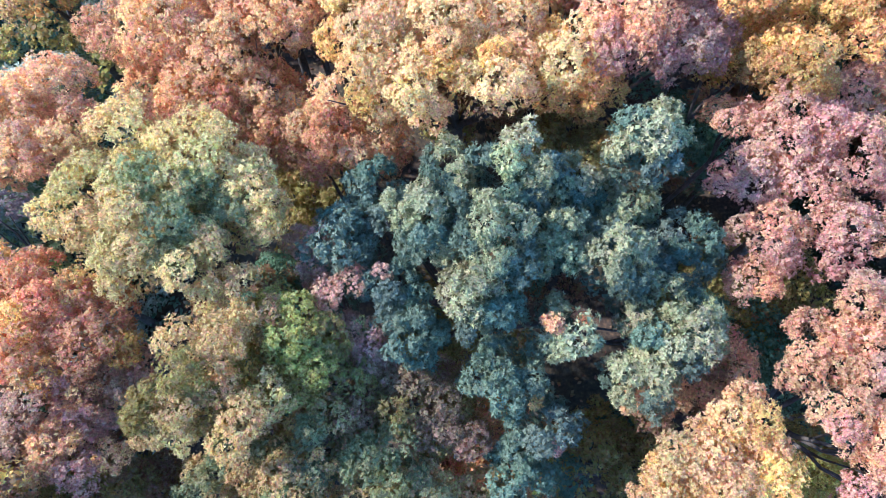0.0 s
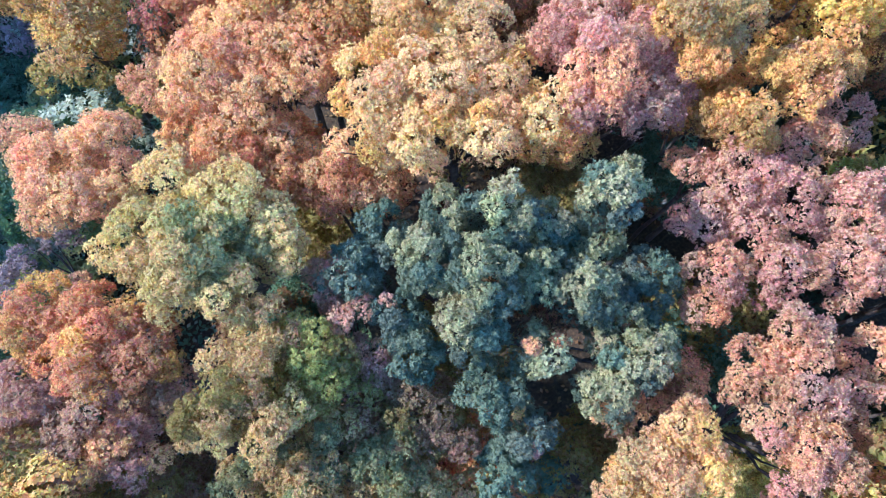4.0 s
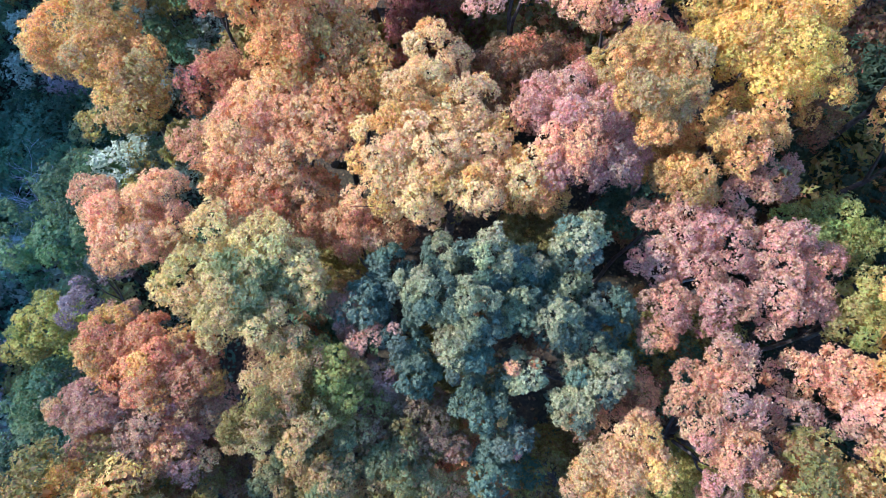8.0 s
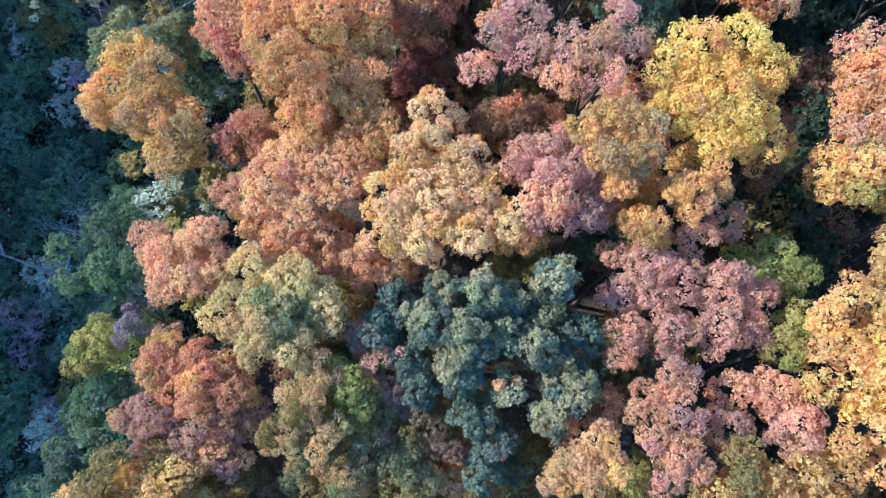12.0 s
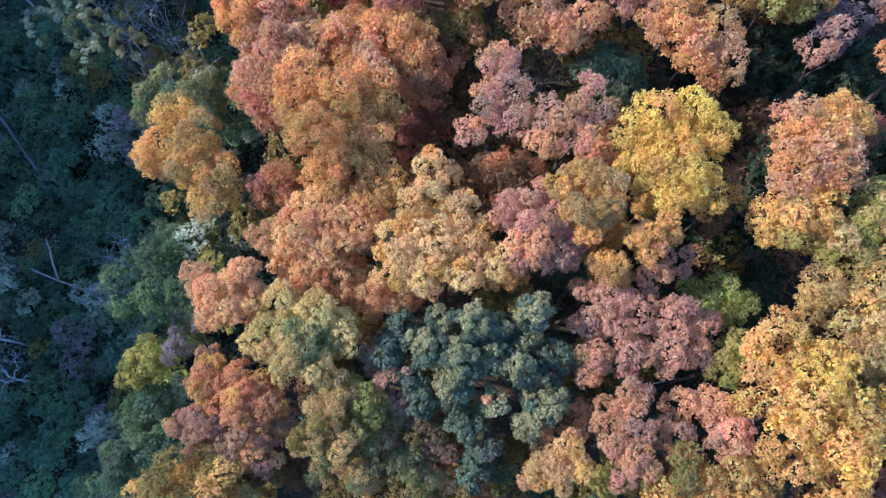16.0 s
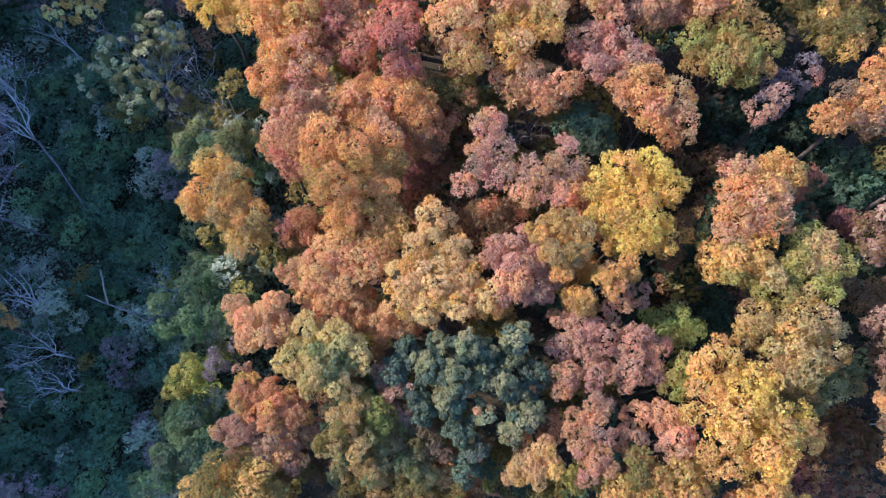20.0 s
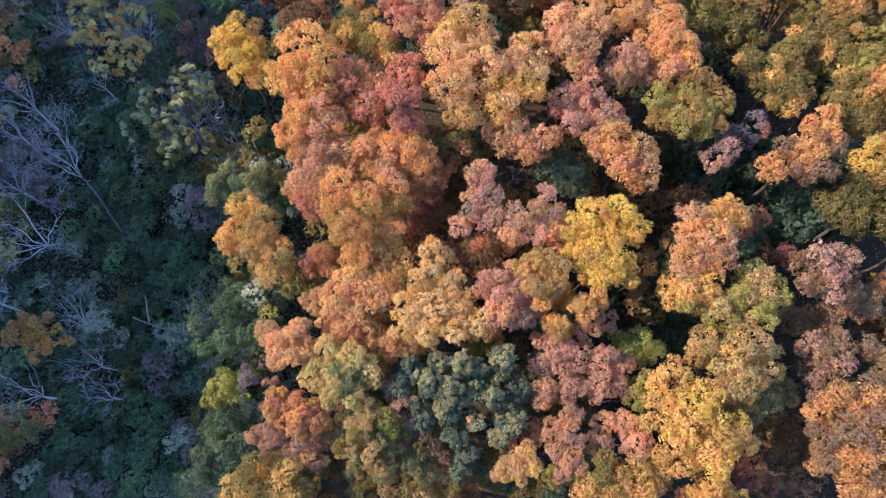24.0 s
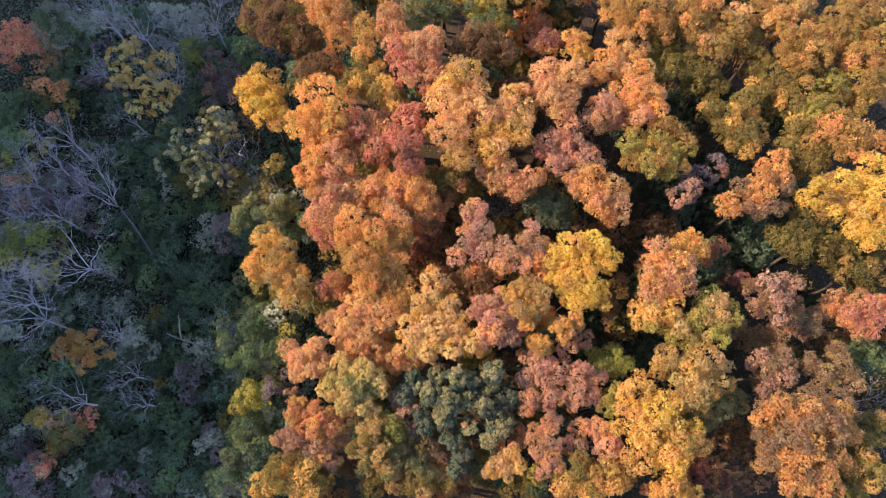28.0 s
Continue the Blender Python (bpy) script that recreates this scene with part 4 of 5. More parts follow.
crown(32.9, 12.5, "umber", "rust", "far", ((-0.6, -0.2, 14.8, 1.32), (0.5, -0.2, 15.0, 1.12), (-1.7, -0.4, 14.4, 1.02), (1.9, 0.7, 14.5, 0.87)))
crown(29.1, 16.4, "crimson", "red", "far", ((-0.3, 0.4, 13.2, 0.96), (0.2, -0.3, 13.1, 0.75)))
crown(35.8, 14.0, "rust", "orange", "far", ((0.3, 0.4, 14.9, 1.13), (-0.4, -0.3, 14.6, 0.92)))
crown(37.9, 12.9, "rust", "red", "far", ((-0.3, 0.8, 15.7, 1.62), (1.3, 0.3, 15.7, 1.51), (0.2, -0.9, 15.5, 1.20), (-1.2, -0.2, 15.6, 1.11)), share=0.5)
crown(39.4, 10.0, "green", "shade", "far", ((-0.2, -0.5, 13.4, 1.64), (1.1, 0.1, 13.1, 1.14), (-0.9, 0.3, 13.1, 1.03)))
crown(29.2, 11.7, "umber", "brown", "far", ((-0.1, -0.4, 12.9, 1.41), (-1.4, 0.7, 12.7, 1.16), (1.6, -0.3, 12.8, 1.15)))
crown(21.5, 7.3, "beige", "gold", "far", ((-1.6, 1.6, 16.6, 1.26), (1.3, 1.3, 16.6, 1.74), (-0.3, -0.1, 16.7, 1.63), (2.8, 0.2, 16.1, 1.46), (0.9, -1.5, 16.8, 1.43), (-0.6, -1.8, 16.8, 1.04), (-2.3, 0.6, 16.3, 0.87)), share=0.4)
crown(24.2, 4.7, "sage", "beige", "far", ((0.4, 0.3, 14.5, 1.57), (-1.9, -0.4, 14.0, 1.38), (2.2, 0.9, 14.0, 1.19), (-0.9, -0.9, 14.5, 1.07)))
crown(29.5, 8.1, "umber", "clay", "far", ((-0.9, 0.3, 15.5, 1.43), (0.4, 0.0, 15.7, 1.27), (-0.8, -1.4, 15.2, 1.28), (1.0, 1.3, 15.3, 0.94)), share=0.4)
crown(34.6, 8.3, "umber", "beige", "far", ((0.9, 0.1, 15.5, 1.28), (-0.8, -0.9, 15.6, 1.17), (1.2, -1.3, 15.3, 1.18), (-2.0, 0.4, 15.5, 0.99), (0.8, 1.6, 15.3, 0.85)), share=0.3)
crown(30.3, 3.6, "orange", "umber", "far", ((0.7, 1.5, 17.4, 1.68), (-1.4, 0.6, 17.1, 1.69), (1.2, -0.3, 17.6, 1.85), (-1.0, -1.2, 17.2, 1.76), (-2.9, 0.1, 16.7, 1.22), (3.4, 1.4, 16.8, 1.32), (-3.1, -1.4, 17.1, 1.20), (3.4, -0.7, 16.9, 1.21)), share=0.5)
crown(30.2, 0.0, "orange", "umber", "far", ((0.5, 0.6, 16.6, 1.76), (-1.5, 0.4, 16.3, 1.58), (2.8, 0.7, 15.8, 1.50), (-0.6, -1.1, 16.3, 1.57), (1.6, -1.3, 16.1, 1.48), (-2.9, 0.8, 16.0, 1.03)), share=0.4)
crown(36.3, 1.7, "olive", "gold", "far", ((0.2, 0.2, 15.1, 1.43), (1.8, 2.3, 14.7, 1.07), (-0.1, -2.1, 15.1, 1.51), (-1.4, -2.6, 14.5, 1.33), (-0.2, 2.2, 15.1, 0.97)))
crown(18.7, 3.0, "gold", "yellow", "far", ((-1.4, 3.2, 16.4, 1.63), (-2.6, 0.9, 16.7, 1.69), (-0.4, 0.2, 17.1, 1.86), (1.8, -0.5, 17.1, 1.67), (-1.6, -2.0, 16.6, 1.67), (0.6, -2.3, 17.0, 1.47), (3.0, -1.1, 16.5, 1.03), (0.7, 1.8, 17.0, 1.22)), share=0.35)
crown(15.4, 5.4, "lemon", "lime", "far", ((0.4, 0.5, 14.8, 1.28), (-0.4, -0.5, 15.2, 0.97)))
crown(13.3, -1.1, "gold", "olive", "far", ((-1.0, 0.7, 15.8, 1.59), (1.0, 0.0, 15.8, 1.58), (2.6, 0.7, 15.3, 1.13), (-2.4, -0.4, 15.5, 1.31), (-0.2, -1.1, 15.9, 1.29)))
crown(19.8, -2.0, "gold", "rust", "far", ((-0.1, 0.3, 15.7, 1.49), (1.4, -0.1, 15.1, 1.12), (-1.4, -0.1, 15.0, 1.12)))
crown(24.5, -0.7, "crimson", "rust", "far", ((-0.1, 0.3, 9.7, 1.65), (1.3, -0.4, 9.0, 1.46), (-1.2, 0.1, 9.1, 1.15)))
crown(-12.2, -1.2, "gold", "olive", "far", ((-0.4, 0.1, 15.1, 1.70), (1.7, -0.4, 14.8, 1.61), (0.7, 0.8, 14.8, 1.14), (-1.8, -0.6, 14.7, 1.14)))
crown(-2.3, -1.4, "olive", "beige", "mid", ((-1.5, 0.3, 12.5, 1.38), (1.0, -0.1, 13.0, 1.46), (3.4, 0.1, 12.3, 1.18), (-3.0, -0.5, 12.5, 1.08)), share=0.4)
crown(-33.6, 41.0, "straw", "gold", "far", ((-2.9, 2.8, 8.3, 1.69), (-0.6, 0.9, 8.4, 1.67), (1.9, 2.5, 8.1, 1.56), (-2.4, -0.8, 8.2, 1.41), (0.9, -1.4, 8.6, 1.65), (3.1, -1.5, 8.3, 1.40), (0.0, -3.9, 8.2, 1.39), (2.6, -3.5, 8.0, 1.27), (-2.0, 4.5, 8.1, 1.18)), thin=0.6, spray_size=0.36, share=0.4)
crown(-25.7, 32.1, "sage", "ivory", "far", ((0.4, 3.9, 8.1, 1.63), (-2.0, 1.3, 8.4, 1.61), (1.0, 0.9, 8.2, 1.61), (-3.6, -1.1, 7.7, 1.61), (-0.4, -1.5, 8.2, 1.59), (2.5, -2.6, 7.9, 1.35), (-0.1, -3.8, 8.0, 1.22), (2.5, 2.7, 7.8, 1.26)), thin=0.66, spray_size=0.36, share=0.35)
crown(-35.8, 10.7, "orange", "gold", "far", ((-1.6, 0.0, 6.7, 1.37), (0.2, 0.6, 6.8, 1.49), (0.5, -1.2, 6.7, 1.25), (2.1, -0.5, 6.6, 1.26), (-1.0, 1.0, 7.0, 1.03)), thin=0.85, spray_size=0.55)
crown(-40.4, 4.1, "lemon", "yellow", "far", ((0.3, 0.2, 5.0, 0.85), (-0.2, -0.2, 5.1, 0.57)), thin=0.8, spray_size=0.5)
crown(-37.3, 2.8, "sage", "salmon", "far", ((0.0, 0.5, 5.1, 1.58), (1.2, -0.3, 4.5, 1.25), (-1.1, -0.1, 4.5, 1.02)), thin=0.7, spray_size=0.5)
crown(-17.7, -0.1, "shade", "green", "far", ((-0.5, 3.2, 6.6, 1.88), (-0.8, 0.3, 7.4, 1.83), (1.5, 1.1, 7.2, 1.62), (-2.3, -1.5, 7.1, 1.61), (0.4, -2.0, 7.1, 1.71), (2.1, -0.9, 6.8, 1.29)), thin=0.9, share=0.45)
crown(-18.2, 11.0, "green", "shade", "far", ((0.1, 1.5, 8.3, 1.69), (1.9, -0.2, 8.4, 1.56), (-1.9, -0.4, 8.2, 1.57), (0.0, -1.0, 8.4, 1.34)), thin=0.85, share=0.4)
crown(-18.0, 6.1, "lemon", "lime", "far", ((0.0, 0.1, 8.5, 1.31), (-0.8, -0.7, 8.3, 0.98), (0.7, 0.6, 8.3, 0.88)), thin=0.85)
crown(-14.5, 6.8, "mauve", "clay", "far", ((0.2, 0.2, 10.9, 1.48), (1.3, -0.8, 10.4, 1.27), (-0.8, 1.3, 10.4, 1.07), (-0.7, -0.6, 10.9, 0.95)), thin=0.6, share=0.3)
crown(-26.6, 44.1, "mauve", "crimson", "far", ((0.5, 0.2, 5.5, 2.01), (-0.9, 2.0, 5.1, 1.50), (1.5, -1.4, 4.9, 1.75), (-1.2, -0.8, 5.2, 1.34)), thin=0.5, spray_size=0.45)
crown(-29.7, 46.4, "lime", "green", "far", ((0.0, 0.8, 5.7, 1.22), (-0.1, -0.9, 5.9, 1.08)), thin=0.85)
crown(-45.9, 49.7, "grey", "green", "far", ((-0.5, 0.9, 6.4, 2.05), (-2.1, 0.1, 6.3, 1.63), (1.6, 0.2, 6.2, 1.64), (0.8, -1.3, 6.1, 1.49)), thin=0.85)
crown(-45.5, 22.4, "lime", "grey", "far", ((-0.4, 0.7, 5.4, 1.85), (1.4, 0.2, 5.2, 1.60), (-1.1, -0.9, 5.2, 1.35)), thin=0.8)
crown(-18.3, 25.1, "green", "sage", "far", ((-1.1, 0.1, 8.5, 1.67), (1.2, -0.1, 8.1, 1.56), (-2.3, -0.7, 7.9, 1.32), (2.1, 0.9, 8.2, 1.20)), thin=0.85, share=0.4)

# ---- the wood goes on beyond ----
tree(-14.0, 52.3, 15.6, 3.1, "gold", "orange", "low", lumps=1.0)
tree(-8.9, 50.7, 17.2, 2.7, "salmon", "orange", "low", lumps=1.0)
tree(-4.4, 51.4, 15.5, 2.6, "gold", "lemon", "low", lumps=1.0)
tree(0.3, 52.2, 15.9, 3.2, "gold", "orange", "low", lumps=1.0)
tree(5.0, 50.8, 17.5, 3.1, "salmon", "orange", "low", lumps=1.0)
tree(9.7, 51.3, 16.6, 3.5, "orange", "gold", "low", lumps=1.0)
tree(14.6, 52.8, 16.0, 3.0, "gold", "orange", "low", lumps=1.0)
tree(19.4, 52.6, 15.5, 3.5, "salmon", "orange", "low", lumps=1.0)
tree(24.1, 52.2, 15.7, 3.4, "orange", "gold", "low", lumps=1.0)
tree(28.9, 52.0, 15.5, 3.6, "salmon", "orange", "low", lumps=1.0)
tree(33.6, 53.4, 15.9, 2.8, "rust", "brown", "low", lumps=1.0)
tree(37.9, 52.4, 16.5, 3.5, "gold", "lemon", "low", lumps=1.0)
tree(42.8, 53.1, 16.3, 2.7, "salmon", "orange", "low", lumps=1.0)
tree(47.2, 51.5, 16.3, 2.6, "orange", "gold", "low", lumps=1.0)
tree(51.2, 51.0, 17.2, 3.0, "rust", "brown", "low", lumps=1.0)
tree(56.1, 52.5, 17.3, 2.8, "orange", "gold", "low", lumps=1.0)
tree(-8.8, 54.9, 17.5, 3.4, "rust", "brown", "low", lumps=1.0)
tree(7.7, 56.8, 15.7, 2.9, "orange", "gold", "low", lumps=1.0)
tree(24.5, 57.6, 16.0, 3.0, "rust", "brown", "low", lumps=1.0)
tree(41.2, 57.9, 16.1, 2.7, "gold", "orange", "low", lumps=1.0)
tree(58.5, 59.7, 15.9, 2.9, "gold", "lemon", "low", lumps=1.0)
tree(51.4, 50.0, 16.7, 3.3, "olive", "gold", "low", lumps=1.0)
tree(51.7, 43.8, 15.8, 3.2, "rust", "brown", "low", lumps=1.0)
tree(48.7, 36.6, 16.6, 2.8, "salmon", "orange", "low", lumps=1.0)
tree(48.3, 30.9, 15.8, 3.6, "orange", "gold", "low", lumps=1.0)
tree(46.9, 25.0, 16.0, 2.8, "orange", "gold", "low", lumps=1.0)
tree(44.9, 19.1, 16.8, 2.8, "rust", "brown", "low", lumps=1.0)
tree(44.0, 13.8, 17.4, 3.3, "salmon", "orange", "low", lumps=1.0)
tree(43.6, 9.1, 16.3, 2.7, "gold", "orange", "low", lumps=1.0)
tree(43.1, 4.3, 16.5, 2.9, "olive", "gold", "low", lumps=1.0)
tree(41.4, -0.1, 16.9, 3.1, "olive", "gold", "low", lumps=1.0)
tree(-12.4, -8.0, 17.3, 3.0, "salmon", "orange", "low", lumps=1.0)
tree(-3.7, -8.1, 15.8, 3.3, "salmon", "orange", "low", lumps=1.0)
tree(0.9, -7.7, 17.2, 2.7, "rust", "brown", "low", lumps=1.0)
tree(10.0, -8.3, 15.6, 3.1, "salmon", "orange", "low", lumps=1.0)
tree(14.6, -8.3, 15.6, 2.9, "orange", "gold", "low", lumps=1.0)
tree(18.9, -8.0, 16.6, 2.7, "orange", "gold", "low", lumps=1.0)
tree(32.0, -7.2, 17.4, 2.6, "rust", "brown", "low", lumps=1.0)

# ---- understorey in the gaps, leaves coloured dark to stand in for deep shade ----
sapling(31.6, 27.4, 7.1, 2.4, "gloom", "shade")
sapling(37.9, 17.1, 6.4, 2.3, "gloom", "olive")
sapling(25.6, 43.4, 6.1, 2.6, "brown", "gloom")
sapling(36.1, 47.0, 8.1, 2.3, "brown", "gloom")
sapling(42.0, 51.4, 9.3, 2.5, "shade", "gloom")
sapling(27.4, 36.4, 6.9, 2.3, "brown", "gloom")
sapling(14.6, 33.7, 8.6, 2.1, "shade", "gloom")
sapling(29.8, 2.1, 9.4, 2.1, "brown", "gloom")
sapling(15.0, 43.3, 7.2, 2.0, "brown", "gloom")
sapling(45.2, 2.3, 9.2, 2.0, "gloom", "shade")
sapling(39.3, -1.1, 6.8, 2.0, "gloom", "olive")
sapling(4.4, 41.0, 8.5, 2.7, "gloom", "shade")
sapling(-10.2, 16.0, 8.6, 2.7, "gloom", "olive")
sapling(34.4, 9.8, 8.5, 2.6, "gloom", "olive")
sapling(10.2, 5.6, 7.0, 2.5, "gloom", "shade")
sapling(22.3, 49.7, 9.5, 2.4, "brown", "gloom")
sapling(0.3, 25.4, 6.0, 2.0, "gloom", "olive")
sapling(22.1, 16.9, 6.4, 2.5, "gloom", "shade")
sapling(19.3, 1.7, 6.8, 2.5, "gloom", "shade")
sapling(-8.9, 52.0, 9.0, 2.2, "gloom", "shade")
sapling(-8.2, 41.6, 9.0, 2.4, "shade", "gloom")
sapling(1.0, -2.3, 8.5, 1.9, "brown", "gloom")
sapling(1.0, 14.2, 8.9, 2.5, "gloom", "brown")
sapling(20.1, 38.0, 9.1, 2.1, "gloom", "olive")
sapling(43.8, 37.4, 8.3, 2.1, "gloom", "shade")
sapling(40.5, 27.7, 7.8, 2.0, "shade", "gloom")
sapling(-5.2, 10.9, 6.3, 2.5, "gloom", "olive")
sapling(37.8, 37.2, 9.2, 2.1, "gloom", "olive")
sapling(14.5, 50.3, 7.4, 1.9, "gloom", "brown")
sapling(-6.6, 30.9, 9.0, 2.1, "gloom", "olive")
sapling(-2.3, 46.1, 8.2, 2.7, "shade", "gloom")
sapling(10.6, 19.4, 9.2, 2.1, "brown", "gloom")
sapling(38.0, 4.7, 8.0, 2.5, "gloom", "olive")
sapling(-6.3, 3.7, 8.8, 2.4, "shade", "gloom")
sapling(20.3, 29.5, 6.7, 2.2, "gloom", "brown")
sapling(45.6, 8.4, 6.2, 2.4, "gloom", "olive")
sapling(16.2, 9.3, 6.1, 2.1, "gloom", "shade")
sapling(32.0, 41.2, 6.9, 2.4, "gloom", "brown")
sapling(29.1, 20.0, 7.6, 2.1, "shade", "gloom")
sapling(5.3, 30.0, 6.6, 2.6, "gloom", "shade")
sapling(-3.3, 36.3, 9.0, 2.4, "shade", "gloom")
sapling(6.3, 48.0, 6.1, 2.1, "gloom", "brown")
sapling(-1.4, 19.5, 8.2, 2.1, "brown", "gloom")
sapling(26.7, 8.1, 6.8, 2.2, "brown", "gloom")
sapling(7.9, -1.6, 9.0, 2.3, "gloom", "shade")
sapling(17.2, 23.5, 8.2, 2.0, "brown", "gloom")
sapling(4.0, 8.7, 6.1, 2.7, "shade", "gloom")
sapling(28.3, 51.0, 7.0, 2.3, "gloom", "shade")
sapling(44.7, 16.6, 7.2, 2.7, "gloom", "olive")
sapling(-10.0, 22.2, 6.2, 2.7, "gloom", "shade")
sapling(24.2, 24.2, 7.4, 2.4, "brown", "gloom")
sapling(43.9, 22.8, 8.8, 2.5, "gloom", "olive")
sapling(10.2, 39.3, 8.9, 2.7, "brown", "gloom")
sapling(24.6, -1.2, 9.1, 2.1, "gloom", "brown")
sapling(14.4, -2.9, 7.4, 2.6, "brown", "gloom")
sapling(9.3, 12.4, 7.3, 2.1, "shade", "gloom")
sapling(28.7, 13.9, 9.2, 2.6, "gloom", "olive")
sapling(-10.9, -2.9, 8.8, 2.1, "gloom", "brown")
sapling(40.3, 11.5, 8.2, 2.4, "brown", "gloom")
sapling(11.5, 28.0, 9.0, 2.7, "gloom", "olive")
sapling(41.8, 44.5, 9.1, 2.7, "gloom", "brown")
sapling(16.3, 15.4, 7.0, 2.0, "gloom", "brown")
sapling(-10.4, 35.9, 7.8, 2.4, "shade", "gloom")
sapling(-0.0, 4.1, 8.0, 2.5, "gloom", "olive")
sapling(10.3, 51.1, 9.5, 2.5, "shade", "gloom")
sapling(12.9, 50.9, 7.4, 2.6, "gloom", "olive")
sapling(7.5, 50.2, 6.8, 2.6, "gloom", "olive")
sapling(10.5, 47.4, 8.9, 2.0, "brown", "gloom")
sapling(8.8, 44.3, 6.2, 2.3, "gloom", "shade")
sapling(8.5, 49.4, 7.3, 2.7, "brown", "gloom")
sapling(-0.2, 20.2, 6.6, 2.0, "shade", "gloom")
sapling(2.8, 18.7, 8.0, 1.9, "brown", "gloom")
sapling(-2.7, 21.1, 6.6, 2.0, "gloom", "olive")
sapling(18.0, 14.9, 6.4, 2.4, "brown", "gloom")
sapling(20.8, 12.5, 9.5, 2.6, "gloom", "brown")
sapling(33.8, 22.4, 9.3, 2.2, "shade", "gloom")
sapling(38.1, 23.1, 8.9, 2.4, "gloom", "brown")
sapling(28.3, 39.6, 8.7, 2.6, "gloom", "olive")
sapling(5.6, 0.2, 9.1, 2.0, "gloom", "shade")
sapling(11.7, 6.7, 6.6, 2.5, "gloom", "brown")
sapling(11.5, 4.0, 7.0, 2.6, "shade", "gloom")
sapling(-5.1, 5.8, 7.5, 2.0, "shade", "gloom")
sapling(1.0, -0.2, 7.9, 2.6, "brown", "gloom")
sapling(2.1, 23.4, 6.5, 1.9, "gloom", "brown")
sapling(4.1, 22.6, 7.6, 2.2, "gloom", "brown")
sapling(6.9, 22.4, 6.6, 2.2, "brown", "gloom")
sapling(8.8, 21.5, 7.9, 2.5, "gloom", "shade")
sapling(9.1, 18.4, 7.4, 2.0, "gloom", "brown")
sapling(19.5, 14.8, 9.1, 2.1, "gloom", "olive")
sapling(23.3, 19.8, 9.0, 2.4, "gloom", "brown")
sapling(0.9, 25.0, 8.4, 2.2, "shade", "gloom")
sapling(-3.1, 21.4, 6.2, 2.7, "brown", "gloom")
sapling(34.9, 53.8, 7.6, 2.3, "gloom", "olive")
sapling(31.8, 59.6, 6.1, 2.6, "gloom", "brown")
sapling(0.4, 54.1, 6.6, 2.1, "shade", "gloom")
sapling(45.2, 58.9, 7.8, 2.3, "shade", "gloom")
sapling(22.0, 56.8, 8.2, 2.1, "gloom", "shade")
sapling(-9.1, 58.1, 9.5, 2.5, "gloom", "brown")
sapling(15.1, 60.0, 6.7, 2.6, "gloom", "brown")
sapling(6.7, 54.3, 9.4, 2.5, "gloom", "shade")
sapling(38.0, 59.6, 8.5, 1.9, "gloom", "brown")
sapling(-3.0, 59.3, 6.4, 2.1, "shade", "gloom")
sapling(11.7, 53.7, 9.1, 2.2, "gloom", "brown")
sapling(9.3, 53.9, 6.9, 2.3, "gloom", "shade")
sapling(15.2, 52.9, 6.0, 2.6, "gloom", "olive")
sapling(12.8, 53.5, 7.5, 2.6, "gloom", "brown")
sapling(27.1, 31.2, 6.0, 2.2, "gloom", "shade")
sapling(25.7, 27.7, 6.0, 2.2, "gloom", "shade")
sapling(28.9, 28.7, 6.0, 2.2, "gloom", "shade")
sapling(31.7, 32.3, 6.0, 2.2, "gloom", "shade")
sapling(31.9, 26.3, 6.0, 2.2, "gloom", "shade")
sapling(34.4, 22.4, 6.0, 2.2, "gloom", "shade")
sapling(27.6, 39.6, 6.0, 2.2, "gloom", "shade")

# ---- the shaded dell: shrubs and low trees ----
shrub(-51.1, 48.9, 7, 4.2, "salmon", "red", "bush")
shrub(-46.6, 41.8, 6, 2.8, "rust", "olive", "bush")
shrub(-48.3, 51.2, 5, 4.6, "grey", "green", "bush")
shrub(-46.5, 47.3, 3, 4.0, "shade", "green", "bush")
shrub(-30.9, 47.3, 5, 1.9, "lime", "green", "bush")
shrub(-26.0, 42.9, 7, 3.5, "clay", "mauve", "bush")
shrub(-28.7, 30.2, 4, 3.3, "green", "olive", "bush")
shrub(-18.7, 25.3, 7, 3.2, "sage", "grey", "bush")
shrub(-24.8, 25.0, 5, 2.8, "mauve", "grey", "bush")
shrub(-45.9, 23.4, 5, 4.1, "lemon", "green", "bush")
shrub(-50.4, 35.4, 4, 3.9, "green", "lemon", "bush")
shrub(-35.2, 27.8, 1, 3.9, "shade", "green", "bush")
shrub(-31.3, 23.6, 1, 3.4, "shade", "green", "bush")
shrub(-21.9, 29.4, 6, 3.1, "olive", "grey", "bush")
shrub(-27.2, 20.6, 2, 3.2, "shade", "green", "bush")
shrub(-19.2, 15.0, 8, 2.5, "sage", "green", "bush")
shrub(-16.8, 14.0, 9, 2.1, "grey", "green", "bush")
shrub(-14.9, 10.4, 10, 1.6, "lemon", "green", "bush")
shrub(-17.7, 17.1, 8, 2.0, "olive", "green", "bush")
shrub(-15.4, 16.6, 9, 1.7, "olive", "grey", "bush")
shrub(-16.5, 23.3, 8, 2.2, "green", "grey", "bush")
shrub(-14.5, 24.2, 9, 1.8, "green", "grey", "bush")
shrub(-19.0, 28.3, 7, 2.3, "olive", "green", "bush")
shrub(-20.5, 31.4, 6, 2.4, "green", "olive", "bush")
shrub(-18.1, 31.2, 8, 2.0, "olive", "lemon", "bush")
shrub(-20.3, 8.7, 6, 2.2, "sage", "grey", "bush")
shrub(-20.2, 3.1, 6, 2.3, "olive", "green", "bush")
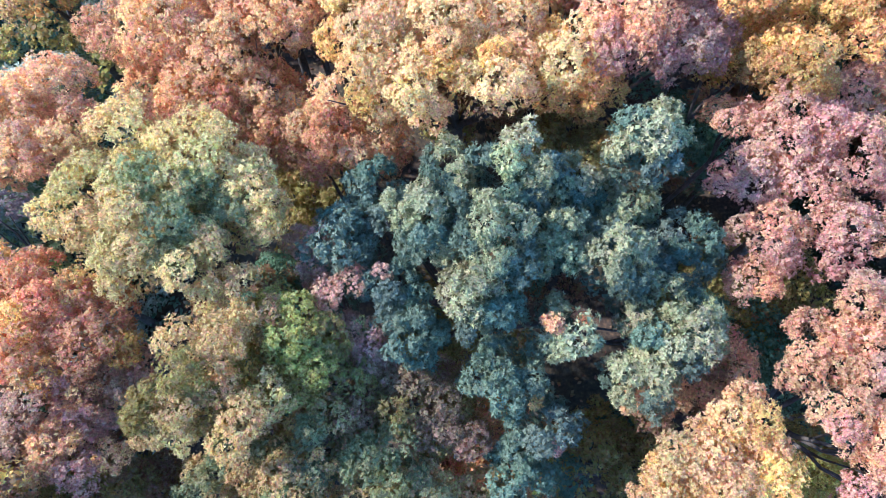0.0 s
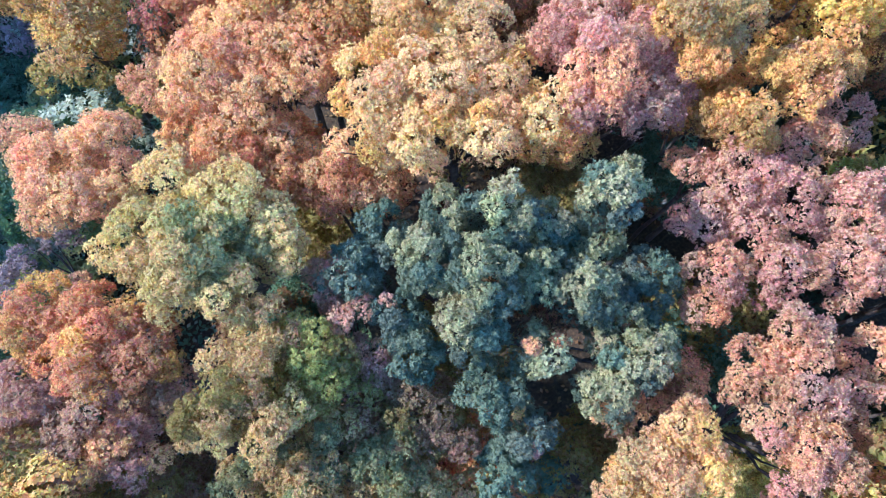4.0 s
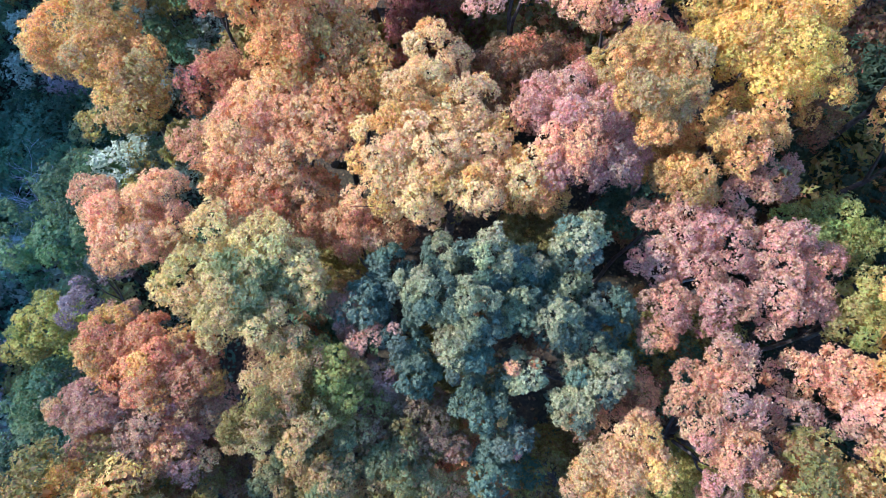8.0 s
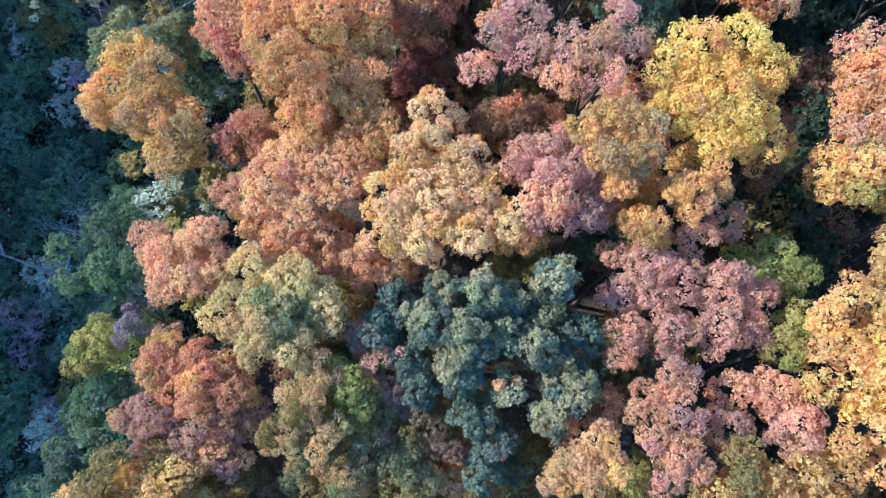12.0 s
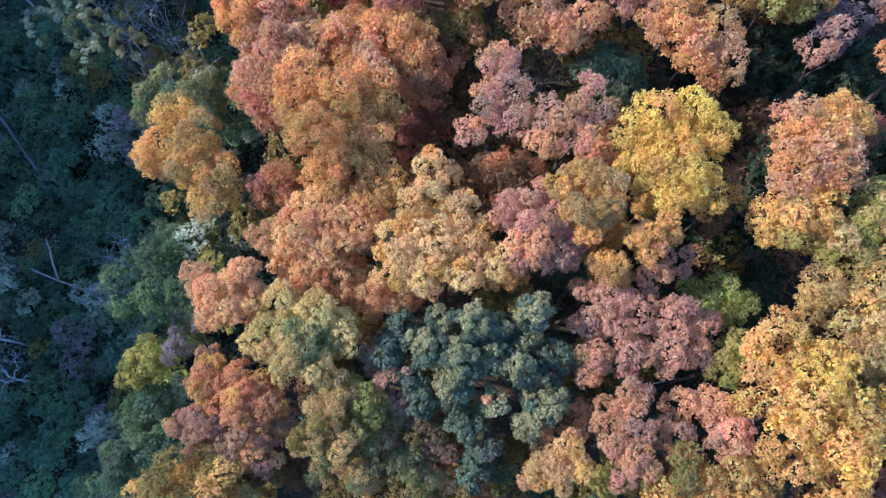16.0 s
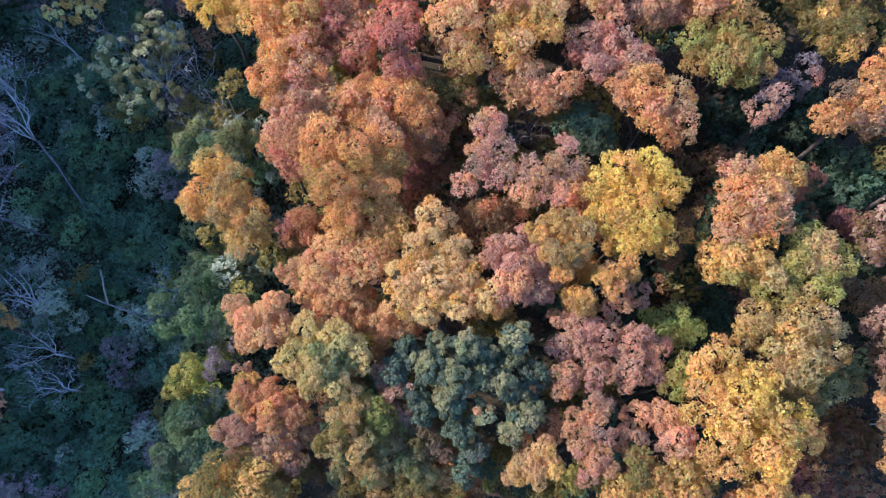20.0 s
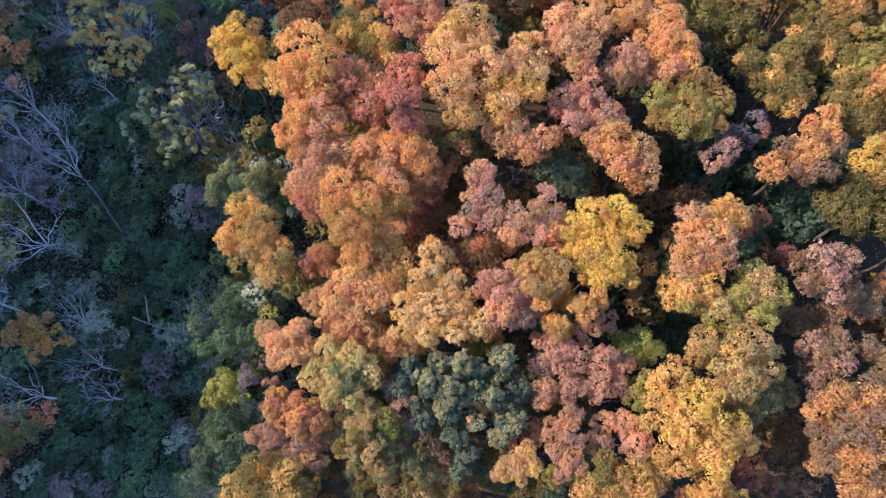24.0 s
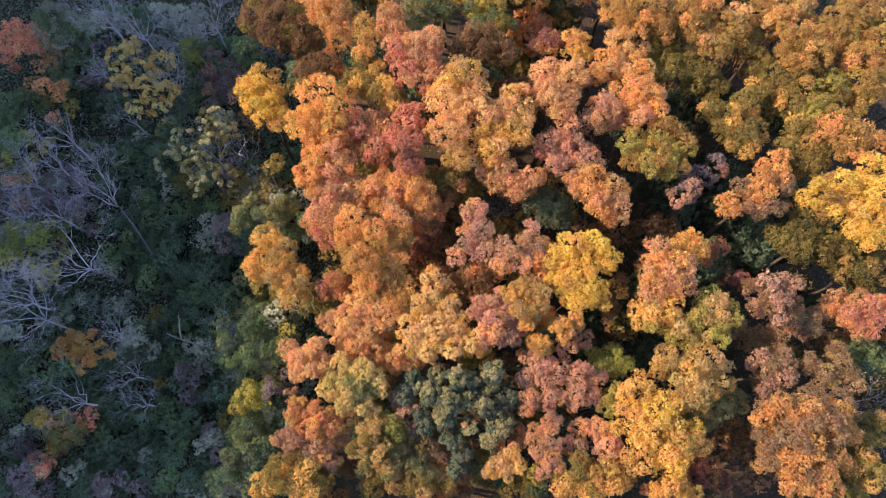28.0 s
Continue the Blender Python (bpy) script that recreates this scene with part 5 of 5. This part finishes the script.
shrub(-17.0, 4.7, 8, 2.2, "green", "grey", "bush")
shrub(-22.1, 9.4, 5, 1.8, "green", "grey", "bush")
shrub(-21.1, 11.0, 6, 2.2, "grey", "green", "bush")
shrub(-17.0, 9.6, 8, 2.4, "sage", "grey", "bush")
shrub(-14.5, 12.0, 10, 1.6, "lemon", "green", "bush")
shrub(-18.1, 6.2, 9, 2.3, "lime", "green", "bush")
shrub(-18.0, 3.3, 8, 3.2, "grey", "green", "bush")
shrub(-18.4, -0.8, 9, 3.0, "grey", "teal", "bush")
shrub(-20.6, -2.7, 8, 2.5, "grey", "pale", "bush")
shrub(-22.7, 2.1, 5, 2.2, "mauve", "grey", "bush")
shrub(-11.6, 15.9, 12, 1.6, "teal", "shade", "bush")
shrub(-26.1, 38.4, 5, 2.3, "olive", "grey", "bush")
shrub(-20.1, 20.8, 6, 2.7, "sage", "green", "bush")
shrub(-23.4, 17.7, 3, 2.5, "green", "shade", "bush")
shrub(-26.5, 8.4, 3, 3.2, "mauve", "shade", "bush")
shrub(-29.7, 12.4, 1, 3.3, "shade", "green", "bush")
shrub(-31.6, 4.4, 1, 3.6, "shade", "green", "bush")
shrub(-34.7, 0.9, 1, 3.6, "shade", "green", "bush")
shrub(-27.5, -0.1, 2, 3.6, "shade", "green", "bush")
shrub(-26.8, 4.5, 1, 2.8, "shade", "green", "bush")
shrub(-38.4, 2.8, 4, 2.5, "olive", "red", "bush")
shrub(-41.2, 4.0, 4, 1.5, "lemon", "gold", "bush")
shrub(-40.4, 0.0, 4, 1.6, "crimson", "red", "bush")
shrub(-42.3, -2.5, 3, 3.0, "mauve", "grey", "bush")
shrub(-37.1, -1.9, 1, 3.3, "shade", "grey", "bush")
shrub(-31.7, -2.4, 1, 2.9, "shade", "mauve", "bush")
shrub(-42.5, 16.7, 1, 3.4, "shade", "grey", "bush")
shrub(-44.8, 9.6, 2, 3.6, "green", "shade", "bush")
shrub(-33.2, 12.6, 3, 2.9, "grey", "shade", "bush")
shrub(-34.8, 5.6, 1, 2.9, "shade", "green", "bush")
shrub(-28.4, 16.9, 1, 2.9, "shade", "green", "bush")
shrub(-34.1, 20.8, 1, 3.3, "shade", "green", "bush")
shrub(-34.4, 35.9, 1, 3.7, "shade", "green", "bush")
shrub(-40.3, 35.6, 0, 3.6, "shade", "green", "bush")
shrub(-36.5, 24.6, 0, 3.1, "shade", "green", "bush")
shrub(-43.2, 45.5, 2, 3.8, "mauve", "shade", "bush")
shrub(-44.6, 53.9, 2, 4.5, "grey", "shade", "bush")
shrub(-38.2, 54.9, 2, 4.3, "shade", "grey", "bush")
shrub(-32.6, 54.1, 3, 3.8, "grey", "shade", "bush")
shrub(-24.4, 47.1, 6, 3.4, "shade", "green", "bush")
shrub(-30.6, 42.0, 4, 3.1, "shade", "green", "bush")
shrub(-20.3, 23.7, 5, 2.5, "shade", "grey", "bush")
shrub(-15.1, 4.1, 9, 2.0, "grey", "green", "bush")
shrub(-16.2, 1.5, 8, 2.1, "shade", "green", "bush")
shrub(-22.5, 7.2, 4, 2.4, "shade", "green", "bush")
shrub(-26.1, 11.6, 2, 2.4, "grey", "shade", "bush")
shrub(-50.7, 30.8, 2, 3.9, "mauve", "rust", "bush")
shrub(-45.3, 30.9, 2, 3.6, "mauve", "grey", "bush")
shrub(-53.0, 41.6, 3, 3.5, "green", "shade", "bush")
shrub(-48.2, 15.2, 2, 3.2, "grey", "shade", "bush")
shrub(-40.3, 9.3, 0, 3.5, "shade", "green", "bush")
shrub(-16.8, 27.2, 8, 2.0, "olive", "grey", "bush")
shrub(-15.3, 14.9, 10, 2.1, "teal", "grey", "bush")
shrub(-20.5, 13.6, 5, 2.0, "green", "grey", "bush")
shrub(-16.2, 43.4, 8, 2.5, "shade", "olive", "bush")
shrub(-14.7, 49.7, 8, 2.6, "shade", "brown", "bush")
shrub(-44.2, 37.4, 0.4, 2.0, "green", "grey", "bush")
shrub(-22.3, 44.5, 0.5, 2.0, "grey", "shade", "bush")
shrub(-49.9, 18.3, -0.6, 2.6, "shade", "lime", "bush")
shrub(-48.5, 55.9, 0.8, 1.8, "shade", "lime", "bush")
shrub(-41.8, 42.8, 1.0, 2.6, "shade", "grey", "bush")
shrub(-27.0, 53.0, -0.5, 2.3, "green", "shade", "bush")
shrub(-17.7, 49.3, -0.0, 2.8, "shade", "lime", "bush")
shrub(-49.9, 0.2, 0.7, 2.1, "shade", "grey", "bush")
shrub(-26.6, 33.6, 0.1, 2.4, "mauve", "grey", "bush")
shrub(-47.7, 44.8, 0.2, 2.5, "shade", "lime", "bush")
shrub(-16.5, 20.4, 1.7, 2.4, "grey", "shade", "bush")
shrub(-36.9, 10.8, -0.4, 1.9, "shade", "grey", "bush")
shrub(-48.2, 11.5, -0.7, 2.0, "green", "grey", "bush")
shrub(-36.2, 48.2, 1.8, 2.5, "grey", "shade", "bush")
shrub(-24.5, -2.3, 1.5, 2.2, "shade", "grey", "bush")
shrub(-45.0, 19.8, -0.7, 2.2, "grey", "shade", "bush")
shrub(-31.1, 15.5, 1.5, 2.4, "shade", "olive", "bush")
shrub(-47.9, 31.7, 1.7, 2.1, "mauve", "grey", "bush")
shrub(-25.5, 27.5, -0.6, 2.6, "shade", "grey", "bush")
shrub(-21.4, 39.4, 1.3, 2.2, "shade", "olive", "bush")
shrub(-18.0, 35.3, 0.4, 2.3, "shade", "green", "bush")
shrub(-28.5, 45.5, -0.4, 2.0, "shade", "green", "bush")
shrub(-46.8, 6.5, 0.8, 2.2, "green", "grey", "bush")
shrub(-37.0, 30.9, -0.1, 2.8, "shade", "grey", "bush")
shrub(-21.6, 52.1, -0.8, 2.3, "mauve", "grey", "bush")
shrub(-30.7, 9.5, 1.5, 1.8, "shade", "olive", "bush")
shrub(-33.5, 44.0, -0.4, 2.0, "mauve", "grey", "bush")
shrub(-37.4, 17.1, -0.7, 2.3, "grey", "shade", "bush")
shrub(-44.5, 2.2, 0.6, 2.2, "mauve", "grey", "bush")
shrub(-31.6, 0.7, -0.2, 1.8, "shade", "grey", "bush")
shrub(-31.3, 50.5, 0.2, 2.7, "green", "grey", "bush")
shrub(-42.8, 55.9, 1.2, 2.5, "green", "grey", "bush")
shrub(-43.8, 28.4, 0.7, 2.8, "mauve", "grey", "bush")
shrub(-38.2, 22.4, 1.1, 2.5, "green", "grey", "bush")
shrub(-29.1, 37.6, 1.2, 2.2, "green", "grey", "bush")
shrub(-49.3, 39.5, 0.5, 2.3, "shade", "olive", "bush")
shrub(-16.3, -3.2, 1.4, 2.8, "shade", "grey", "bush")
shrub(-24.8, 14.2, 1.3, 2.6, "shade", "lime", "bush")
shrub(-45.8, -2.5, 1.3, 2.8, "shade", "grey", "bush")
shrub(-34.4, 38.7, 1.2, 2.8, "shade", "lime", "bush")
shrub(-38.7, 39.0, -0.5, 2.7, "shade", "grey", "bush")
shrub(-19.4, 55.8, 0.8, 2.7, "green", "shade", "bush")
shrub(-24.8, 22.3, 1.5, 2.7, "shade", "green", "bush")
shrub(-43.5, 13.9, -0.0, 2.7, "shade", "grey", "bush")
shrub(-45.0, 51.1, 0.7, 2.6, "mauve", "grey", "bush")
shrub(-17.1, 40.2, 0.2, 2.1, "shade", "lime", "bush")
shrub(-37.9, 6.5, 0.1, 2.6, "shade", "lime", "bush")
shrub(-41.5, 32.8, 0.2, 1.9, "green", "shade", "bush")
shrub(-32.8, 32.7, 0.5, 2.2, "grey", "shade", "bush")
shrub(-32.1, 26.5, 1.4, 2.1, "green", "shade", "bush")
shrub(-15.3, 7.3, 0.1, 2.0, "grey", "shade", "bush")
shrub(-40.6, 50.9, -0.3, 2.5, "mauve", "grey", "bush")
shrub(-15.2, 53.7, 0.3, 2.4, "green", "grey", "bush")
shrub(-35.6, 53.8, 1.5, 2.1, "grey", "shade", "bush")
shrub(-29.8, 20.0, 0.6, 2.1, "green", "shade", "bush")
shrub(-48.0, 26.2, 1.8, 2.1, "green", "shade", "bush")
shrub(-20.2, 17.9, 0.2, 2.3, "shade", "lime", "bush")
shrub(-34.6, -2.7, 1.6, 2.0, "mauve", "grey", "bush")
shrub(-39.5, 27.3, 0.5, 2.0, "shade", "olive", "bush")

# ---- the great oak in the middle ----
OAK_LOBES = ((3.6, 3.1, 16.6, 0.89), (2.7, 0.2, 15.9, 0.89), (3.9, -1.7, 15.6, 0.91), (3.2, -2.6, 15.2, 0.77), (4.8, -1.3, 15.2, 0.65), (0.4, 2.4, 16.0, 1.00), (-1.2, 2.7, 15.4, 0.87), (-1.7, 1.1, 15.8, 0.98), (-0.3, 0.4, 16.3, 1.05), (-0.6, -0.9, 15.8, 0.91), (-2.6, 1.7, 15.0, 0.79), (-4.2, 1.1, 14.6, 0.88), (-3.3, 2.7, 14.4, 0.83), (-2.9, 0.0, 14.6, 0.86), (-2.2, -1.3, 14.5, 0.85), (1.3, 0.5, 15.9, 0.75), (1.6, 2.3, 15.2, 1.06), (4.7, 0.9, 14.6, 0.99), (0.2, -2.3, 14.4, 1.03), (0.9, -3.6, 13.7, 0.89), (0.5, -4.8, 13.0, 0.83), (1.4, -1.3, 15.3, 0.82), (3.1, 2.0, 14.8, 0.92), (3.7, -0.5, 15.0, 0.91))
# the second colour paints its sunlit tops paler
crown(1.5, 4.5, "teal", "oak_lit", "oak", OAK_LOBES, share=0.75, name="oak_tree", size="large")

# ---- thin-leaved trees and bare trees of the dell ----
bare_tree(-36.7, 20.2, 11.0, 4.4, (-1.0, -0.6), limbs=7, depth=3, kids=4, forked=(-36.4, 19.1, 6.8))
bare_tree(-43.1, 35.6, 8.0, 2.7, (-0.7, 0.4), limbs=5, depth=2, kids=3)
bare_tree(-42.1, 14.2, 8.8, 3.8, (-0.7, 0.6), limbs=7, depth=3, kids=4)
bare_tree(-33.6, 11.7, 7.5, 2.4, (-0.3, 1.7), limbs=6, depth=3, kids=3)
bare_tree(-42.9, 26.5, 7.0, 3.3, (-0.8, -0.1), limbs=6, depth=3, kids=4)
bare_tree(-36.7, 39.0, 5.2, 2.0, (-0.8, 0.4), limbs=5, depth=2, kids=3)
bare_tree(-36.4, 5.8, 8.2, 2.4, (-0.6, 0.0), limbs=6, depth=3, kids=3)
bare_tree(41.8, 6.2, 10.0, 3.0, limbs=6, depth=3, kids=4)
bare_tree(6.2, 25.1, 13.0, 1.6, mat=GREY_BARK, limbs=5, depth=2, kids=4)
bare_tree(-16.9, 27.4, 8.5, 2.4, (-2.0, 0.6), limbs=6, depth=2, kids=3)
fallen_tree(-23.3, 11.0, -2.9, -27.5, 12.5, 7.0, 0.13, limbs=1, reach=0.6, spike=(0.8, 0.8, 1.8, 3.6), label="bleached dead tree leaning over the dell with one upright broken limb")
fallen_tree(-32.5, 20.5, -2.6, -39.0, 28.0, -1.8, 0.24, limbs=2, reach=2.0)
fallen_tree(-43.9, 35.8, -3.0, -45.6, 38.1, 4.0, 0.15, limbs=4, reach=2.6, spike=(0.55, 1.0, 1.9, 4.0), label="bleached dead tree leaning over the dell with broken limbs")
bare_tree(-22.5, 33.9, 7.0, 2.2, limbs=6, depth=3, kids=3)
bare_tree(-32.2, 8.7, 6.0, 2.1, limbs=6, depth=3, kids=3)
bare_tree(-22.3, 13.6, 6.0, 1.8, limbs=6, depth=3, kids=3)
bare_tree(-46.8, 30.4, 8.0, 3.4, limbs=7, depth=3, kids=4)
bare_tree(-44.4, 32.5, 8.0, 2.5, limbs=6, depth=3, kids=3)
bare_tree(-28.5, 52.3, 8.0, 3.9, limbs=7, depth=3, kids=4)
bare_tree(-36.9, 50.2, 9.0, 4.3, limbs=7, depth=3, kids=4)
bare_tree(-30.8, 5.8, 5.0, 1.6, limbs=6, depth=3, kids=3)
bare_tree(-32.6, 43.9, 7.5, 3.4, limbs=7, depth=3, kids=4)
bare_tree(-26.1, 34.1, 7.0, 3.5, limbs=7, depth=3, kids=4)
bare_tree(-30.8, 49.4, 7.0, 3.1, limbs=7, depth=3, kids=4)
bare_tree(-41.7, 52.6, 7.0, 3.3, limbs=7, depth=3, kids=4)
bare_tree(-42.1, 46.0, 6.0, 2.4, limbs=6, depth=3, kids=3)
bare_tree(-44.1, 16.3, 9.0, 3.1, limbs=7, depth=3, kids=4)
bare_tree(-47.4, 26.0, 8.0, 2.6, limbs=6, depth=3, kids=3)
bare_tree(-31.8, 20.3, 9.8, 3.2, (-5.2, 8.0), limbs=6, depth=3, kids=4, forked=(-36.3, 27.4, 3.8))

# ---- logs and low growth on the wood's floor ----
fallen_log(11.4, 4.9, 16.8, 6.1, 0.13)
fallen_log(12.1, 13.9, 16.1, 16.1, 0.13)
fallen_log(32.1, 3.3, 37.4, 3.7, 0.11)
fallen_log(12.6, 10.2, 15.8, 10.9, 0.13)
shrub(4.1, -0.6, 4.5, 1.3, "lime", "green", "bush")
shrub(-4.5, 5.2, 3.5, 1.2, "brown", "green", "bush")


# ---- ground cover of the dell and the wood's floor ----
def ground_cover(name, seed, count, x0, x1, y0, y1, colour, label, size, high):
    rng = np.random.default_rng(seed)
    verts, faces = [], []
    for i in range(count):
        x, y = rng.uniform(x0, x1), rng.uniform(y0, y1)
        lump = 0.5 + 0.5 * noise.noise(Vector((x * 0.35, y * 0.35, seed)))
        z = ground_z(x, y) + 0.05 + high * lump * rng.uniform(0.2, 1.0)
        a, t = rng.uniform(0, 6.28), rng.uniform(-0.6, 0.6)
        s = size * rng.uniform(0.6, 1.3)
        u = Vector((math.cos(a), math.sin(a), t * 0.6)) * s
        v = Vector((-math.sin(a), math.cos(a), rng.uniform(-0.5, 0.5))) * s * 0.34
        p, q = Vector((x, y, z)), len(verts)
        verts += [p - u * 0.5, p + v + u * 0.1, p + u * 0.6, p - v + u * 0.1]
        faces.append((q, q + 1, q + 2, q + 3))
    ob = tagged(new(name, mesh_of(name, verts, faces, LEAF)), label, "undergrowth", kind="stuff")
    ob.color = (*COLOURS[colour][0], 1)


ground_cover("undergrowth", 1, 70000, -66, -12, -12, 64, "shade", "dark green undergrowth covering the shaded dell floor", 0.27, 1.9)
ground_cover("undergrowth_sprigs", 2, 13000, -66, -12, -12, 64, "grey", "grey-green sprigs among the dell's undergrowth", 0.26, 2.2)
ground_cover("fallen_leaves", 3, 16000, -12, 64, -12, 66, "brown", "brown fallen leaves on the wood's floor", 0.2, 0.12)
